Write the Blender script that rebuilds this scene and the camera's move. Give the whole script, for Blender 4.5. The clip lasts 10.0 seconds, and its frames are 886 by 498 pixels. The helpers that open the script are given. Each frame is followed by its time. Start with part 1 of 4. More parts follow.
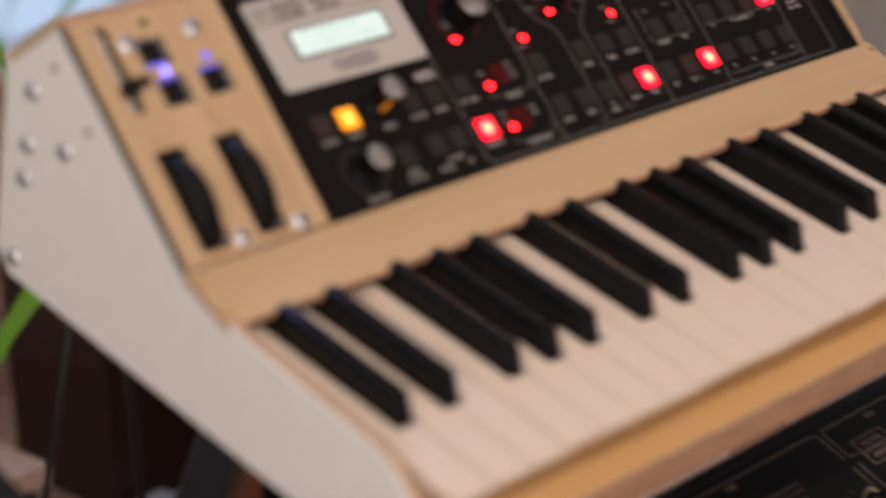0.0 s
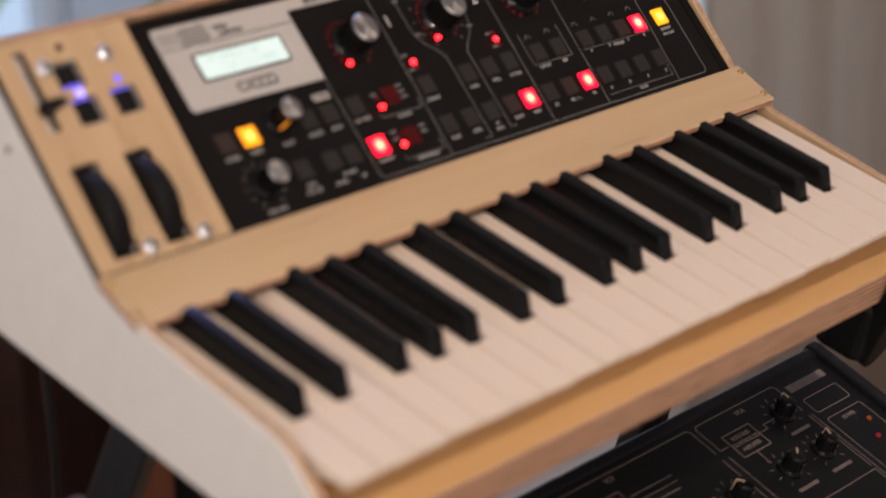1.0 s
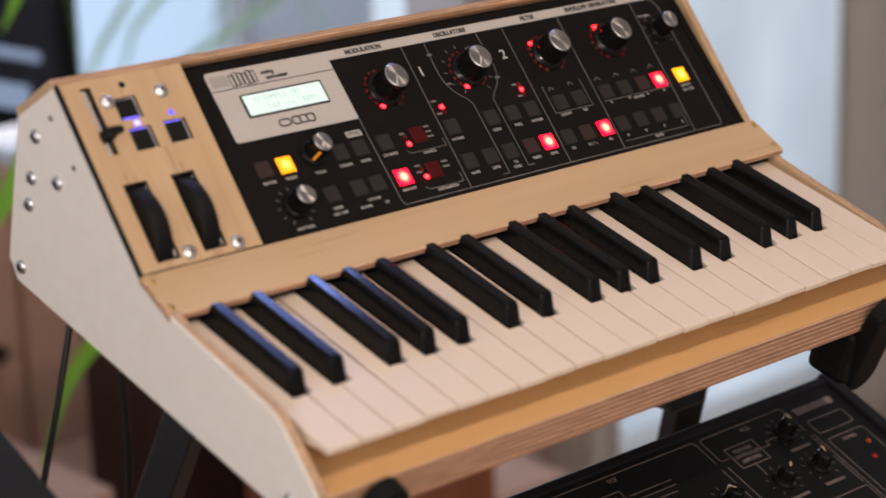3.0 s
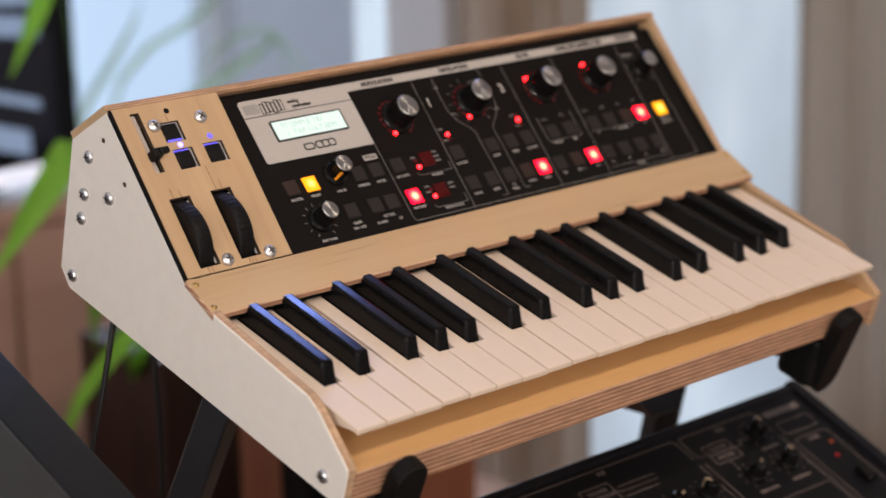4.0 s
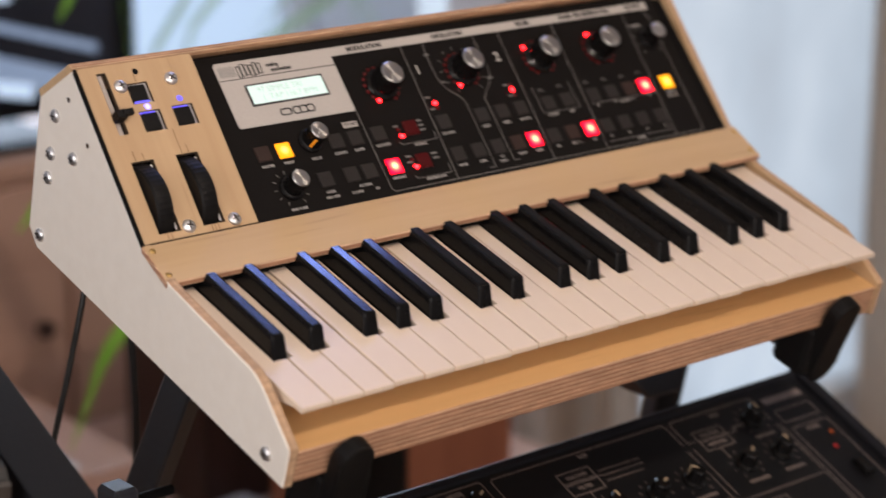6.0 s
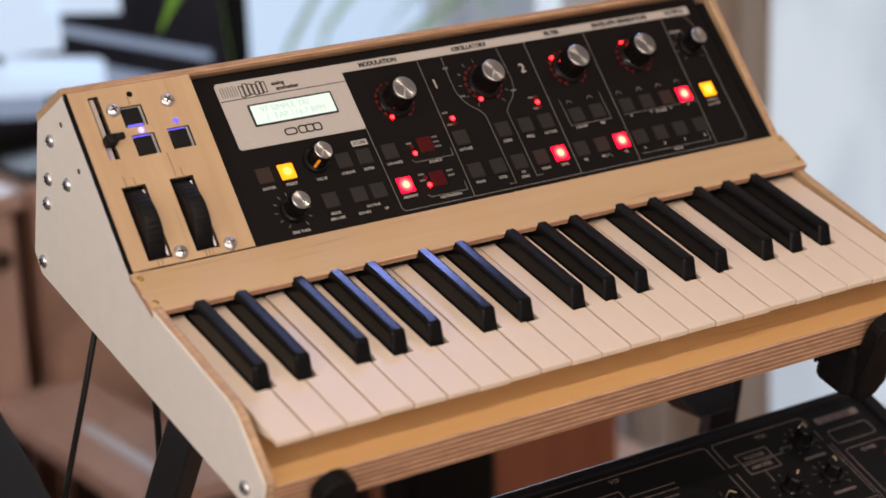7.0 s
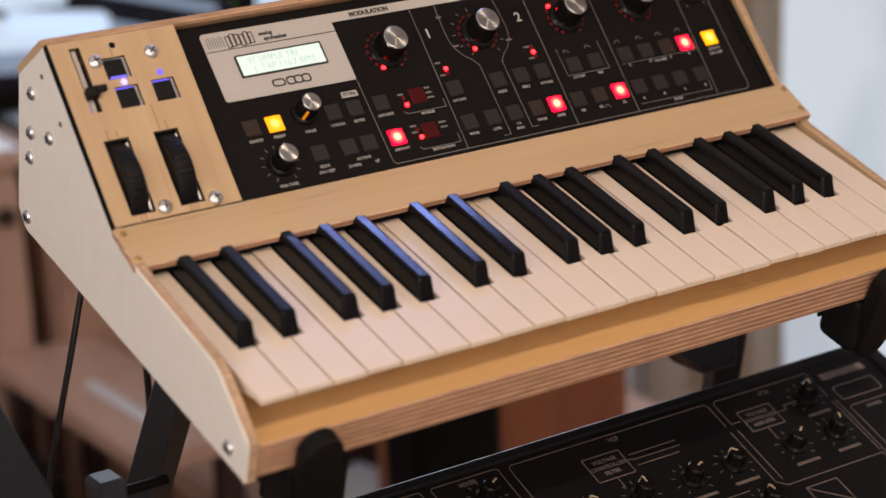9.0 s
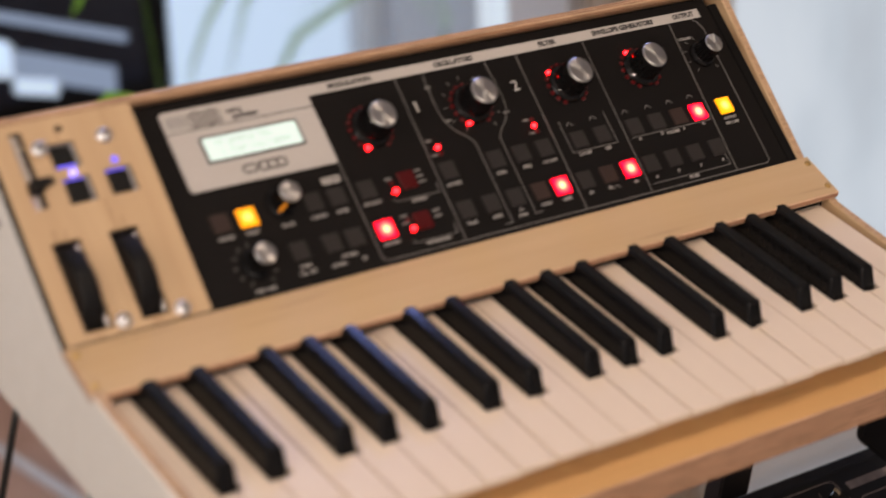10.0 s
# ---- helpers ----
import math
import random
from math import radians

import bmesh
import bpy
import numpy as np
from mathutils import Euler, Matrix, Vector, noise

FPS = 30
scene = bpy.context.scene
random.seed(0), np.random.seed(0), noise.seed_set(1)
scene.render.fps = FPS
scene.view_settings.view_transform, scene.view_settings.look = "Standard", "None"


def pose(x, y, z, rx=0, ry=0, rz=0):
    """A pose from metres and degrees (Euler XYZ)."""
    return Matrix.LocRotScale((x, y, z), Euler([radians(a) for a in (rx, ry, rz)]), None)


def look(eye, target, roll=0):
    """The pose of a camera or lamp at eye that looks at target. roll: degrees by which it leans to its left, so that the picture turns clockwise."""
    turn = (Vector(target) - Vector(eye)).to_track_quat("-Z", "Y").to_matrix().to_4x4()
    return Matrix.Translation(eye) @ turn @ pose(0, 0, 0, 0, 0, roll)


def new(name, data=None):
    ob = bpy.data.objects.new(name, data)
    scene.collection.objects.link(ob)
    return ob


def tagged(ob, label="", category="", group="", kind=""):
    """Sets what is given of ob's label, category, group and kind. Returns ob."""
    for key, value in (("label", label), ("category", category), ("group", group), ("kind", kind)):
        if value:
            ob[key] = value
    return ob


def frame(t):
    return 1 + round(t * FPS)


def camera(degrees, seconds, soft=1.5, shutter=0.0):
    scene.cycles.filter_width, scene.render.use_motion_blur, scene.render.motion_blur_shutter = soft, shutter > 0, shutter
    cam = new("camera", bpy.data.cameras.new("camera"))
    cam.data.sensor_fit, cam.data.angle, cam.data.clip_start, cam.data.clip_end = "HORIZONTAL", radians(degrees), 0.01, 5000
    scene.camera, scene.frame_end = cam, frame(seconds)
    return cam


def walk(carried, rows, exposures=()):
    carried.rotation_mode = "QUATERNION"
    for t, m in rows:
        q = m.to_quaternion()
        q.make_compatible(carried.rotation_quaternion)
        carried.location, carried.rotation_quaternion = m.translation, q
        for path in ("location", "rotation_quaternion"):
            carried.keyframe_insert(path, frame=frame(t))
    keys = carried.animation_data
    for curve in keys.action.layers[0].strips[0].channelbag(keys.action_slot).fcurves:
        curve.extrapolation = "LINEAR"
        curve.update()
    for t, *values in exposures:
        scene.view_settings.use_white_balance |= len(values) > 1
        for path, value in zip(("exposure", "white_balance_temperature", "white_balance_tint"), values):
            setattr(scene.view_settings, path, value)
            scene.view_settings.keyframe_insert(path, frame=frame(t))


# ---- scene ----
# ---- camera ----
cam = camera(23.00, 10.0, shutter=0.5)
PATH = [
    (0, (-0.5749, -0.5584, 1.4831), (0.2370, 0.2347, 1.0936), -1.79),
    (0.5, (-0.6188, -0.5913, 1.4916), (0.2315, 0.1583, 1.0977), -1.44),
    (1, (-0.6282, -0.6276, 1.5053), (0.2170, 0.1348, 1.1253), -1.20),
    (1.5, (-0.6227, -0.6952, 1.5081), (0.1979, 0.1056, 1.1538), -0.97),
    (2, (-0.6313, -0.7638, 1.5124), (0.1448, 0.0801, 1.1581), -1.04),
    (2.5, (-0.6319, -0.8255, 1.5200), (0.1307, 0.0323, 1.1698), -1.15),
    (3.8, (-0.7854, -0.9073, 1.5275), (-0.0001, -0.0527, 1.2225), -1.68),
    (4, (-0.8034, -0.9408, 1.5319), (-0.0117, -0.0910, 1.2302), -1.20),
    (4.5, (-0.8292, -0.9651, 1.5259), (-0.0329, -0.1184, 1.2273), -1.09),
    (5, (-0.8266, -1.0006, 1.5225), (-0.0255, -0.1613, 1.2161), -1.15),
    (5.5, (-0.7954, -1.0000, 1.5186), (-0.0256, -0.1373, 1.1975), -0.34),
    (6, (-0.6989, -0.9755, 1.5402), (0.0362, -0.0865, 1.2093), 0.05),
    (6.2, (-0.6461, -1.0273, 1.5407), (0.0283, -0.0846, 1.2297), -0.55),
    (7.3, (-0.5486, -1.0133, 1.5481), (0.0893, -0.0590, 1.1981), -2.35),
    (7.5, (-0.5371, -1.0169, 1.5581), (0.0992, -0.0683, 1.1903), -2.36),
    (8, (-0.5282, -1.0126, 1.5494), (0.1108, -0.0587, 1.2004), -2.81),
    (8.5, (-0.5259, -1.0100, 1.5492), (0.0996, -0.0509, 1.1902), -3.05),
    (9, (-0.5265, -1.0013, 1.5324), (0.0986, -0.0409, 1.1761), -2.77),
    (9.3, (-0.5396, -0.9471, 1.5284), (0.0859, 0.0038, 1.1483), -2.16),
    (9.5, (-0.5198, -0.9346, 1.5592), (0.0968, 0.0260, 1.1892), -2.78),
    (10, (-0.4717, -0.7985, 1.5418), (0.2083, 0.1215, 1.1798), -2.01),
]
EXPOSURES = [(0.0, -0.18, 6500, 12), (1.5, -0.10, 6500, 12), (4.0, -0.06, 6500, 10), (6.0, -0.06, 6500, 11), (7.5, -0.08, 6850, 12), (10.0, -0.10, 6850, 12)]
ROWS = [(t, look(eye, target, roll)) for t, eye, target, roll in PATH]
walk(cam, ROWS, EXPOSURES)
cam.data.dof.use_dof = True
cam.data.dof.focus_distance = 1.44
cam.data.dof.aperture_fstop = 4.5

# ---- world and light ----
world = bpy.data.worlds.new("world")
scene.world = world
world.use_nodes = True
wn = world.node_tree.nodes
wl = world.node_tree.links
sky = wn.new("ShaderNodeTexSky")
sky.sky_type = "NISHITA"
sky.sun_disc = False
sky.sun_elevation = radians(35)
sky.sun_rotation = radians(200)
wl.new(sky.outputs["Color"], wn["Background"].inputs["Color"])
wn["Background"].inputs["Strength"].default_value = 0.08


def area_light(name, eye, target, sx, sy, watts, colour):
    la = bpy.data.lights.new(name, "AREA")
    la.shape, la.size, la.size_y, la.energy, la.color = "RECTANGLE", sx, sy, watts, colour
    ob = new(name, la)
    ob.matrix_world = look(eye, target)
    return ob


# fill lights added behind and left of the camera; no source is seen there
area_light("fill_light_south", (-0.7, -2.42, 1.75), (0.1, 0.2, 1.1), 1.7, 1.3, 22, (1.0, 0.86, 0.78))
area_light("fill_light_west", (-2.02, -0.8, 1.65), (0.1, 0.0, 1.1), 1.5, 1.3, 26, (1.0, 0.90, 0.85))
area_light("window_light_north", (1.3, 2.70, 1.45), (0.5, 0.6, 0.9), 1.3, 1.4, 38, (0.68, 0.81, 1.0))
# unseen blue lamp added to give the black keys their blue glints
area_light("blue_glint_light", (0.65, 0.665, 1.84), (0.15, 0.05, 1.1), 0.24, 0.05, 1.65, (0.27, 0.38, 1.0))
la = bpy.data.lights.new("ceiling_bulb", "AREA")
la.shape, la.size, la.energy, la.color = "DISK", 0.07, 16.5, (1.0, 0.82, 0.68)
ob = new("ceiling_bulb", la)
ob.matrix_world = look((0.33, -1.02, 2.52), (0.30, 0.10, 1.1))

# ---- materials ----


def mat(name, colour, rough=0.5, metal=0.0, spec=0.5):
    m = bpy.data.materials.new(name)
    m.use_nodes = True
    b = m.node_tree.nodes["Principled BSDF"]
    b.inputs["Base Color"].default_value = (*colour, 1)
    b.inputs["Roughness"].default_value = rough
    b.inputs["Metallic"].default_value = metal
    b.inputs["Specular IOR Level"].default_value = spec
    return m


def coords(m, scale=(1, 1, 1), space="Object"):
    n, l = m.node_tree.nodes, m.node_tree.links
    tc, mp = n.new("ShaderNodeTexCoord"), n.new("ShaderNodeMapping")
    mp.inputs["Scale"].default_value = scale
    l.new(tc.outputs[space], mp.inputs["Vector"])
    return mp.outputs["Vector"]


def noise_tex(m, vec, scale, detail=4, rough=0.55):
    n, l = m.node_tree.nodes, m.node_tree.links
    t = n.new("ShaderNodeTexNoise")
    t.inputs["Scale"].default_value, t.inputs["Detail"].default_value, t.inputs["Roughness"].default_value = scale, detail, rough
    l.new(vec, t.inputs["Vector"])
    return t.outputs["Fac"]


def ramp(m, fac, stops):
    n, l = m.node_tree.nodes, m.node_tree.links
    r = n.new("ShaderNodeValToRGB")
    while len(r.color_ramp.elements) < len(stops):
        r.color_ramp.elements.new(0.5)
    for e, (p, c) in zip(r.color_ramp.elements, stops):
        e.position, e.color = p, (*c, 1)
    l.new(fac, r.inputs["Fac"])
    return r.outputs["Color"]


def mix(m, fac, a, b, kind="MIX"):
    n, l = m.node_tree.nodes, m.node_tree.links
    x = n.new("ShaderNodeMix")
    x.data_type, x.blend_type = "RGBA", kind
    for sock, v in ((x.inputs["Factor"], fac), (x.inputs["A"], a), (x.inputs["B"], b)):
        if isinstance(v, (int, float)):
            sock.default_value = v
        elif isinstance(v, tuple):
            sock.default_value = (*v, 1)
        else:
            l.new(v, sock)
    return x.outputs["Result"]


def base(m, col):
    m.node_tree.links.new(col, m.node_tree.nodes["Principled BSDF"].inputs["Base Color"])


def bump(m, height, strength, dist=0.001):
    n, l = m.node_tree.nodes, m.node_tree.links
    b = n.new("ShaderNodeBump")
    b.inputs["Strength"].default_value, b.inputs["Distance"].default_value = strength, dist
    l.new(height, b.inputs["Height"])
    l.new(b.outputs["Normal"], n["Principled BSDF"].inputs["Normal"])


def rough_by(m, fac, lo, hi):
    n, l = m.node_tree.nodes, m.node_tree.links
    r = n.new("ShaderNodeMapRange")
    r.inputs["To Min"].default_value, r.inputs["To Max"].default_value = lo, hi
    l.new(fac, r.inputs["Value"])
    l.new(r.outputs["Result"], n["Principled BSDF"].inputs["Roughness"])


def wood(name, light, dark, along="X", rough=0.5, fine=1.0, blotch=0.5):
    """Sawn or sliced wood: long grain streaks, broad patches, small flecks."""
    m = mat(name, light, rough)
    st = {"X": (3, 60, 60), "Y": (60, 3, 60), "Z": (60, 60, 3)}[along]
    v = coords(m, tuple(s * fine for s in st))
    g = noise_tex(m, v, 1.0, 6, 0.6)
    broad = noise_tex(m, coords(m, tuple(s * 0.15 * fine for s in st)), 1.0, 3)
    fleck = noise_tex(m, coords(m, tuple(s * 4 * fine for s in st)), 1.0, 2)
    c = ramp(m, g, [(0.3, dark), (0.62, light)])
    c = mix(m, ramp(m, broad, [(0.35, (0, 0, 0)), (0.7, (blotch,) * 3)]), c, tuple(0.55 * a + 0.45 * b for a, b in zip(dark, light)))
    c = mix(m, ramp(m, fleck, [(0.28, (0.55,) * 3), (0.36, (0, 0, 0))]), c, tuple(0.8 * a for a in dark))
    base(m, c)
    bump(m, g, 0.15, 0.0006)
    rough_by(m, broad, rough - 0.08, rough + 0.12)
    return m


def ply_edge(name, axis, layers, thick, light=(0.78, 0.56, 0.40), dark=(0.41, 0.225, 0.145)):
    """The edge of plywood: light and dark plies in turn across its thickness."""
    m = mat(name, (0.6, 0.42, 0.26), 0.65)
    n, l = m.node_tree.nodes, m.node_tree.links
    sep = n.new("ShaderNodeSeparateXYZ")
    tc = n.new("ShaderNodeTexCoord")
    wob = noise_tex(m, coords(m, (9, 9, 9)), 1.0, 2)
    l.new(tc.outputs["Object"], sep.inputs["Vector"])
    ma = n.new("ShaderNodeMath")
    ma.operation = "MULTIPLY_ADD"
    ma.inputs[1].default_value, ma.inputs[2].default_value = layers / thick / 2, 0.0
    l.new(sep.outputs[axis], ma.inputs[0])
    ad = n.new("ShaderNodeMath")
    ad.operation = "MULTIPLY_ADD"
    ad.inputs[1].default_value = 0.14
    l.new(wob, ad.inputs[0])
    l.new(ma.outputs[0], ad.inputs[2])
    fr = n.new("ShaderNodeMath")
    fr.operation = "FRACT"
    l.new(ad.outputs[0], fr.inputs[0])
    c = ramp(m, fr.outputs[0], [(0.0, light), (0.16, light), (0.24, dark), (0.94, dark), (1.0, light)])
    grit = noise_tex(m, coords(m, (50, 400, 400)), 1.0, 3)
    c = mix(m, 0.5, c, ramp(m, grit, [(0.35, (0.45, 0.45, 0.45)), (0.6, (1, 1, 1))]), "MULTIPLY")
    voids = noise_tex(m, coords(m, (9, 26, 160)), 1.0, 1)
    c = mix(m, ramp(m, voids, [(0.17, (1, 1, 1)), (0.20, (0, 0, 0))]), c, (0.07, 0.035, 0.02))
    base(m, c)
    bump(m, fr.outputs[0], 0.3, 0.0005)
    return m


def speckled(name, colour, other, scale, rough, amount=0.5, bumpy=0.1, metal=0.0, spec=0.5):
    m = mat(name, colour, rough, metal, spec)
    v = coords(m, (scale, scale, scale))
    f = noise_tex(m, v, 1.0, 5)
    big = noise_tex(m, coords(m, (scale * 0.07,) * 3), 1.0, 3)
    c = mix(m, ramp(m, f, [(0.35, (0, 0, 0)), (0.7, (amount,) * 3)]), colour, other)
    c = mix(m, ramp(m, big, [(0.3, (0, 0, 0)), (0.75, (amount * 0.7,) * 3)]), c, other)
    base(m, c)
    if bumpy:
        bump(m, f, bumpy, 0.0006)
    rough_by(m, big, max(0.03, rough - 0.1), min(1, rough + 0.1))
    return m


def glow(name, colour, strength, core=None, radius=0.005):
    """A lit lamp: emission, brighter towards its middle where a core is given."""
    m = mat(name, tuple(c * 0.3 for c in colour), 0.35)
    n, l = m.node_tree.nodes, m.node_tree.links
    b = n["Principled BSDF"]
    b.inputs["Emission Color"].default_value = (*colour, 1)
    b.inputs["Emission Strength"].default_value = strength
    b.inputs["Specular IOR Level"].default_value = 0.2
    if core:
        v = coords(m, (1 / radius,) * 3)
        g = n.new("ShaderNodeTexGradient")
        g.gradient_type = "SPHERICAL"
        l.new(v, g.inputs["Vector"])
        l.new(ramp(m, g.outputs["Fac"], [(0.0, colour), (0.34, colour), (0.58, tuple(0.88 * p + 0.12 * q for p, q in zip(colour, core))), (0.84, core)]), b.inputs["Emission Color"])
    return m


BIRCH = wood("birch_face", (0.56, 0.39, 0.222), (0.49, 0.33, 0.18), "X", 0.46, 0.8, 0.3)
BIRCH_V = wood("birch_plate", (0.53, 0.362, 0.205), (0.44, 0.285, 0.152), "Y", 0.46, 0.8, 0.35)
PALE = speckled("pale_side", (0.86, 0.815, 0.745), (0.80, 0.75, 0.675), 90, 0.5, 0.55, 0.06)
BASE_WOOD = wood("base_board_face", (0.70, 0.425, 0.185), (0.60, 0.35, 0.145), "X", 0.45, 0.8, 0.4)
PLY_Z = ply_edge("ply_edge_front", "Z", 13, 0.0235, (0.780, 0.521, 0.336), (0.410, 0.209, 0.122))
PLY_Y = ply_edge("ply_top_edge", "Y", 5, 0.0042, (0.62, 0.42, 0.26), (0.40, 0.22, 0.12))
PLY_X = ply_edge("ply_edge_side", "X", 3.2, 0.0105, (0.60, 0.40, 0.25), (0.50, 0.32, 0.19))
BURNT = speckled("burnt_edge", (0.035, 0.022, 0.014), (0.10, 0.06, 0.03), 300, 0.8)
BLACK_PANEL = speckled("panel_black", (0.0085, 0.0074, 0.0070), (0.0115, 0.010, 0.0095), 700, 0.45, 0.5, 0.12, 0.0, 0.05)
BLACK_GAP = speckled("gap_black", (0.006, 0.0055, 0.0055), (0.0085, 0.0078, 0.0076), 500, 0.85, 0.5, 0.05, 0.0, 0.08)
SILVER = speckled("panel_silver", (0.49, 0.455, 0.425), (0.43, 0.40, 0.37), 500, 0.42, 0.5, 0.05)
INK_WHITE = mat("ink_white", (0.60, 0.57, 0.53), 0.6)
INK_GREY = mat("ink_grey", (0.38, 0.36, 0.34), 0.6)
INK_RULE = mat("ink_rule", (0.17, 0.16, 0.15), 0.6)
INK_BLACK = mat("ink_black", (0.012, 0.012, 0.012), 0.6)
INK_FADED = mat("ink_faded", (0.26, 0.25, 0.24), 0.6)
WHITE_KEY = speckled("white_key", (0.768, 0.640, 0.516), (0.723, 0.595, 0.469), 40, 0.42, 0.5, 0.02)
BLACK_KEY = speckled("black_key", (0.005, 0.0048, 0.005), (0.008, 0.008, 0.0085), 250, 0.17, 0.5, 0.03, 0.0, 0.16)
RUBBER = speckled("black_rubber", (0.0055, 0.0052, 0.0055), (0.009, 0.0085, 0.0085), 300, 0.45, 0.5, 0.15, 0.0, 0.12)
KNOB_BLACK = speckled("knob_black", (0.006, 0.0055, 0.0055), (0.009, 0.009, 0.009), 400, 0.17, 0.4, 0.03, 0.0, 0.18)
BUTTON_GREY = speckled("button_grey", (0.023, 0.020, 0.019), (0.030, 0.026, 0.0245), 400, 0.5, 0.5, 0.05, 0.0, 0.15)
BUTTON_SPILL = speckled("button_spill", (0.034, 0.021, 0.018), (0.042, 0.026, 0.021), 400, 0.5, 0.5, 0.05, 0.0, 0.15)
CHROME = speckled("screw_zinc", (0.82, 0.83, 0.85), (0.66, 0.67, 0.69), 300, 0.36, 0.5, 0.05, 1.0)
BRASS = mat("brass_pin", (0.62, 0.42, 0.16), 0.35, 1.0)
LCD = glow("lcd_backlight", (0.78, 0.92, 0.86), 0.9)
LCD_INK = glow("lcd_segment", (0.60, 0.72, 0.66), 0.78)
RED_LIT = glow("red_button_lit", (1.0, 0.002, 0.020), 5.6, (1.0, 0.34, 0.17), 0.0085)
AMBER_LIT = glow("amber_button_lit", (1.0, 0.33, 0.006), 1.9, (1.0, 0.80, 0.20), 0.0085)
YELLOW_LIT = glow("yellow_button_lit", (1.0, 0.38, 0.006), 1.9, (1.0, 0.82, 0.22), 0.0085)
RED_DIM = glow("red_button_dim", (0.10, 0.003, 0.004), 0.32)
RED_LED = glow("red_led", (1.0, 0.002, 0.006), 32.0, (1.0, 0.03, 0.02), 0.0034)
RED_LED_DIM = glow("red_led_dim", (0.20, 0.004, 0.006), 0.10)
BLUE_LED = glow("blue_led", (0.22, 0.20, 1.0), 4.5, (0.55, 0.72, 1.0), 0.003)
BLUE_DIM = glow("blue_glow", (0.16, 0.13, 1.0), 1.4)
BLUE_FAINT = glow("blue_faint", (0.16, 0.11, 0.9), 0.5)
AMBER_GLINT = glow("amber_glint", (1.0, 0.33, 0.02), 0.55)

# brushed aluminium with fine turned rings
ALU = mat("brushed_aluminium", (0.50, 0.485, 0.47), 0.28, 1.0)
tang = ALU.node_tree.nodes.new("ShaderNodeTangent")
tang.direction_type, tang.axis = "RADIAL", "Z"
bs = ALU.node_tree.nodes["Principled BSDF"]
bs.inputs["Anisotropic"].default_value = 0.85
ALU.node_tree.links.new(tang.outputs["Tangent"], bs.inputs["Tangent"])
ring = noise_tex(ALU, coords(ALU, (900, 900, 900)), 1.0, 2)
rough_by(ALU, ring, 0.22, 0.38)

STAND_BLACK = speckled("stand_black", (0.020, 0.022, 0.027), (0.030, 0.032, 0.038), 250, 0.36, 0.5, 0.12, 0.0, 0.4)
STAND_GREY = speckled("stand_cap", (0.045, 0.05, 0.065), (0.03, 0.034, 0.045), 120, 0.5, 0.5, 0.1)
SYNTH_DARK = speckled("dark_case", (0.0055, 0.0055, 0.0065), (0.0088, 0.0088, 0.0098), 400, 0.42, 0.5, 0.15, 0.0, 0.13)
CHEEK_BLACK = speckled("cheek_black", (0.009, 0.009, 0.011), (0.013, 0.013, 0.016), 250, 0.42, 0.5, 0.12, 0.0, 0.14)
SCREEN_PALE = glow("screen_pale", (0.36, 0.47, 0.68), 0.55)
SCREEN_BRIGHT = glow("screen_bright", (0.62, 0.78, 1.0), 0.9)
CASE_GREY = speckled("grey_case", (0.014, 0.0135, 0.0135), (0.020, 0.019, 0.0185), 300, 0.6, 0.5, 0.15)
CASE_BROWN = speckled("brown_grey_case", (0.030, 0.024, 0.021), (0.038, 0.031, 0.027), 300, 0.55, 0.5, 0.15)
CABLE = mat("cable_black", (0.012, 0.012, 0.012), 0.45)
WALL = speckled("wall_plaster", (0.66, 0.68, 0.72), (0.58, 0.60, 0.65), 8, 0.85, 0.4, 0.1)
CEIL = speckled("ceiling_paint", (0.78, 0.77, 0.75), (0.72, 0.71, 0.69), 8, 0.9, 0.4, 0.05)
FLOOR = wood("floor_board", (0.40, 0.25, 0.14), (0.26, 0.15, 0.08), "X", 0.35, 0.3, 0.6)
BROWN = wood("brown_furniture", (0.64, 0.43, 0.345), (0.52, 0.33, 0.255), "Z", 0.30, 0.35, 0.6)
RED_BROWN = wood("red_brown_furniture", (0.32, 0.115, 0.06), (0.20, 0.065, 0.034), "Z", 0.35, 0.35, 0.6)
DARK_BROWN = wood("dark_furniture", (0.05, 0.022, 0.016), (0.025, 0.012, 0.009), "Z", 0.45, 0.35, 0.6)
TAN = wood("tan_box", (0.58, 0.37, 0.28), (0.48, 0.29, 0.21), "X", 0.5, 0.3, 0.5)
CURTAIN = speckled("beige_curtain", (0.66, 0.58, 0.50), (0.55, 0.47, 0.395), 30, 0.9, 0.5, 0.2)


def let_through(m, colour, share):
    """Thin stuff that passes part of the light on."""
    n, l = m.node_tree.nodes, m.node_tree.links
    thin, both = n.new("ShaderNodeBsdfTranslucent"), n.new("ShaderNodeMixShader")
    thin.inputs["Color"].default_value = (*colour, 1)
    both.inputs["Fac"].default_value = share
    l.new(n["Principled BSDF"].outputs[0], both.inputs[1])
    l.new(thin.outputs[0], both.inputs[2])
    l.new(both.outputs[0], n["Material Output"].inputs["Surface"])


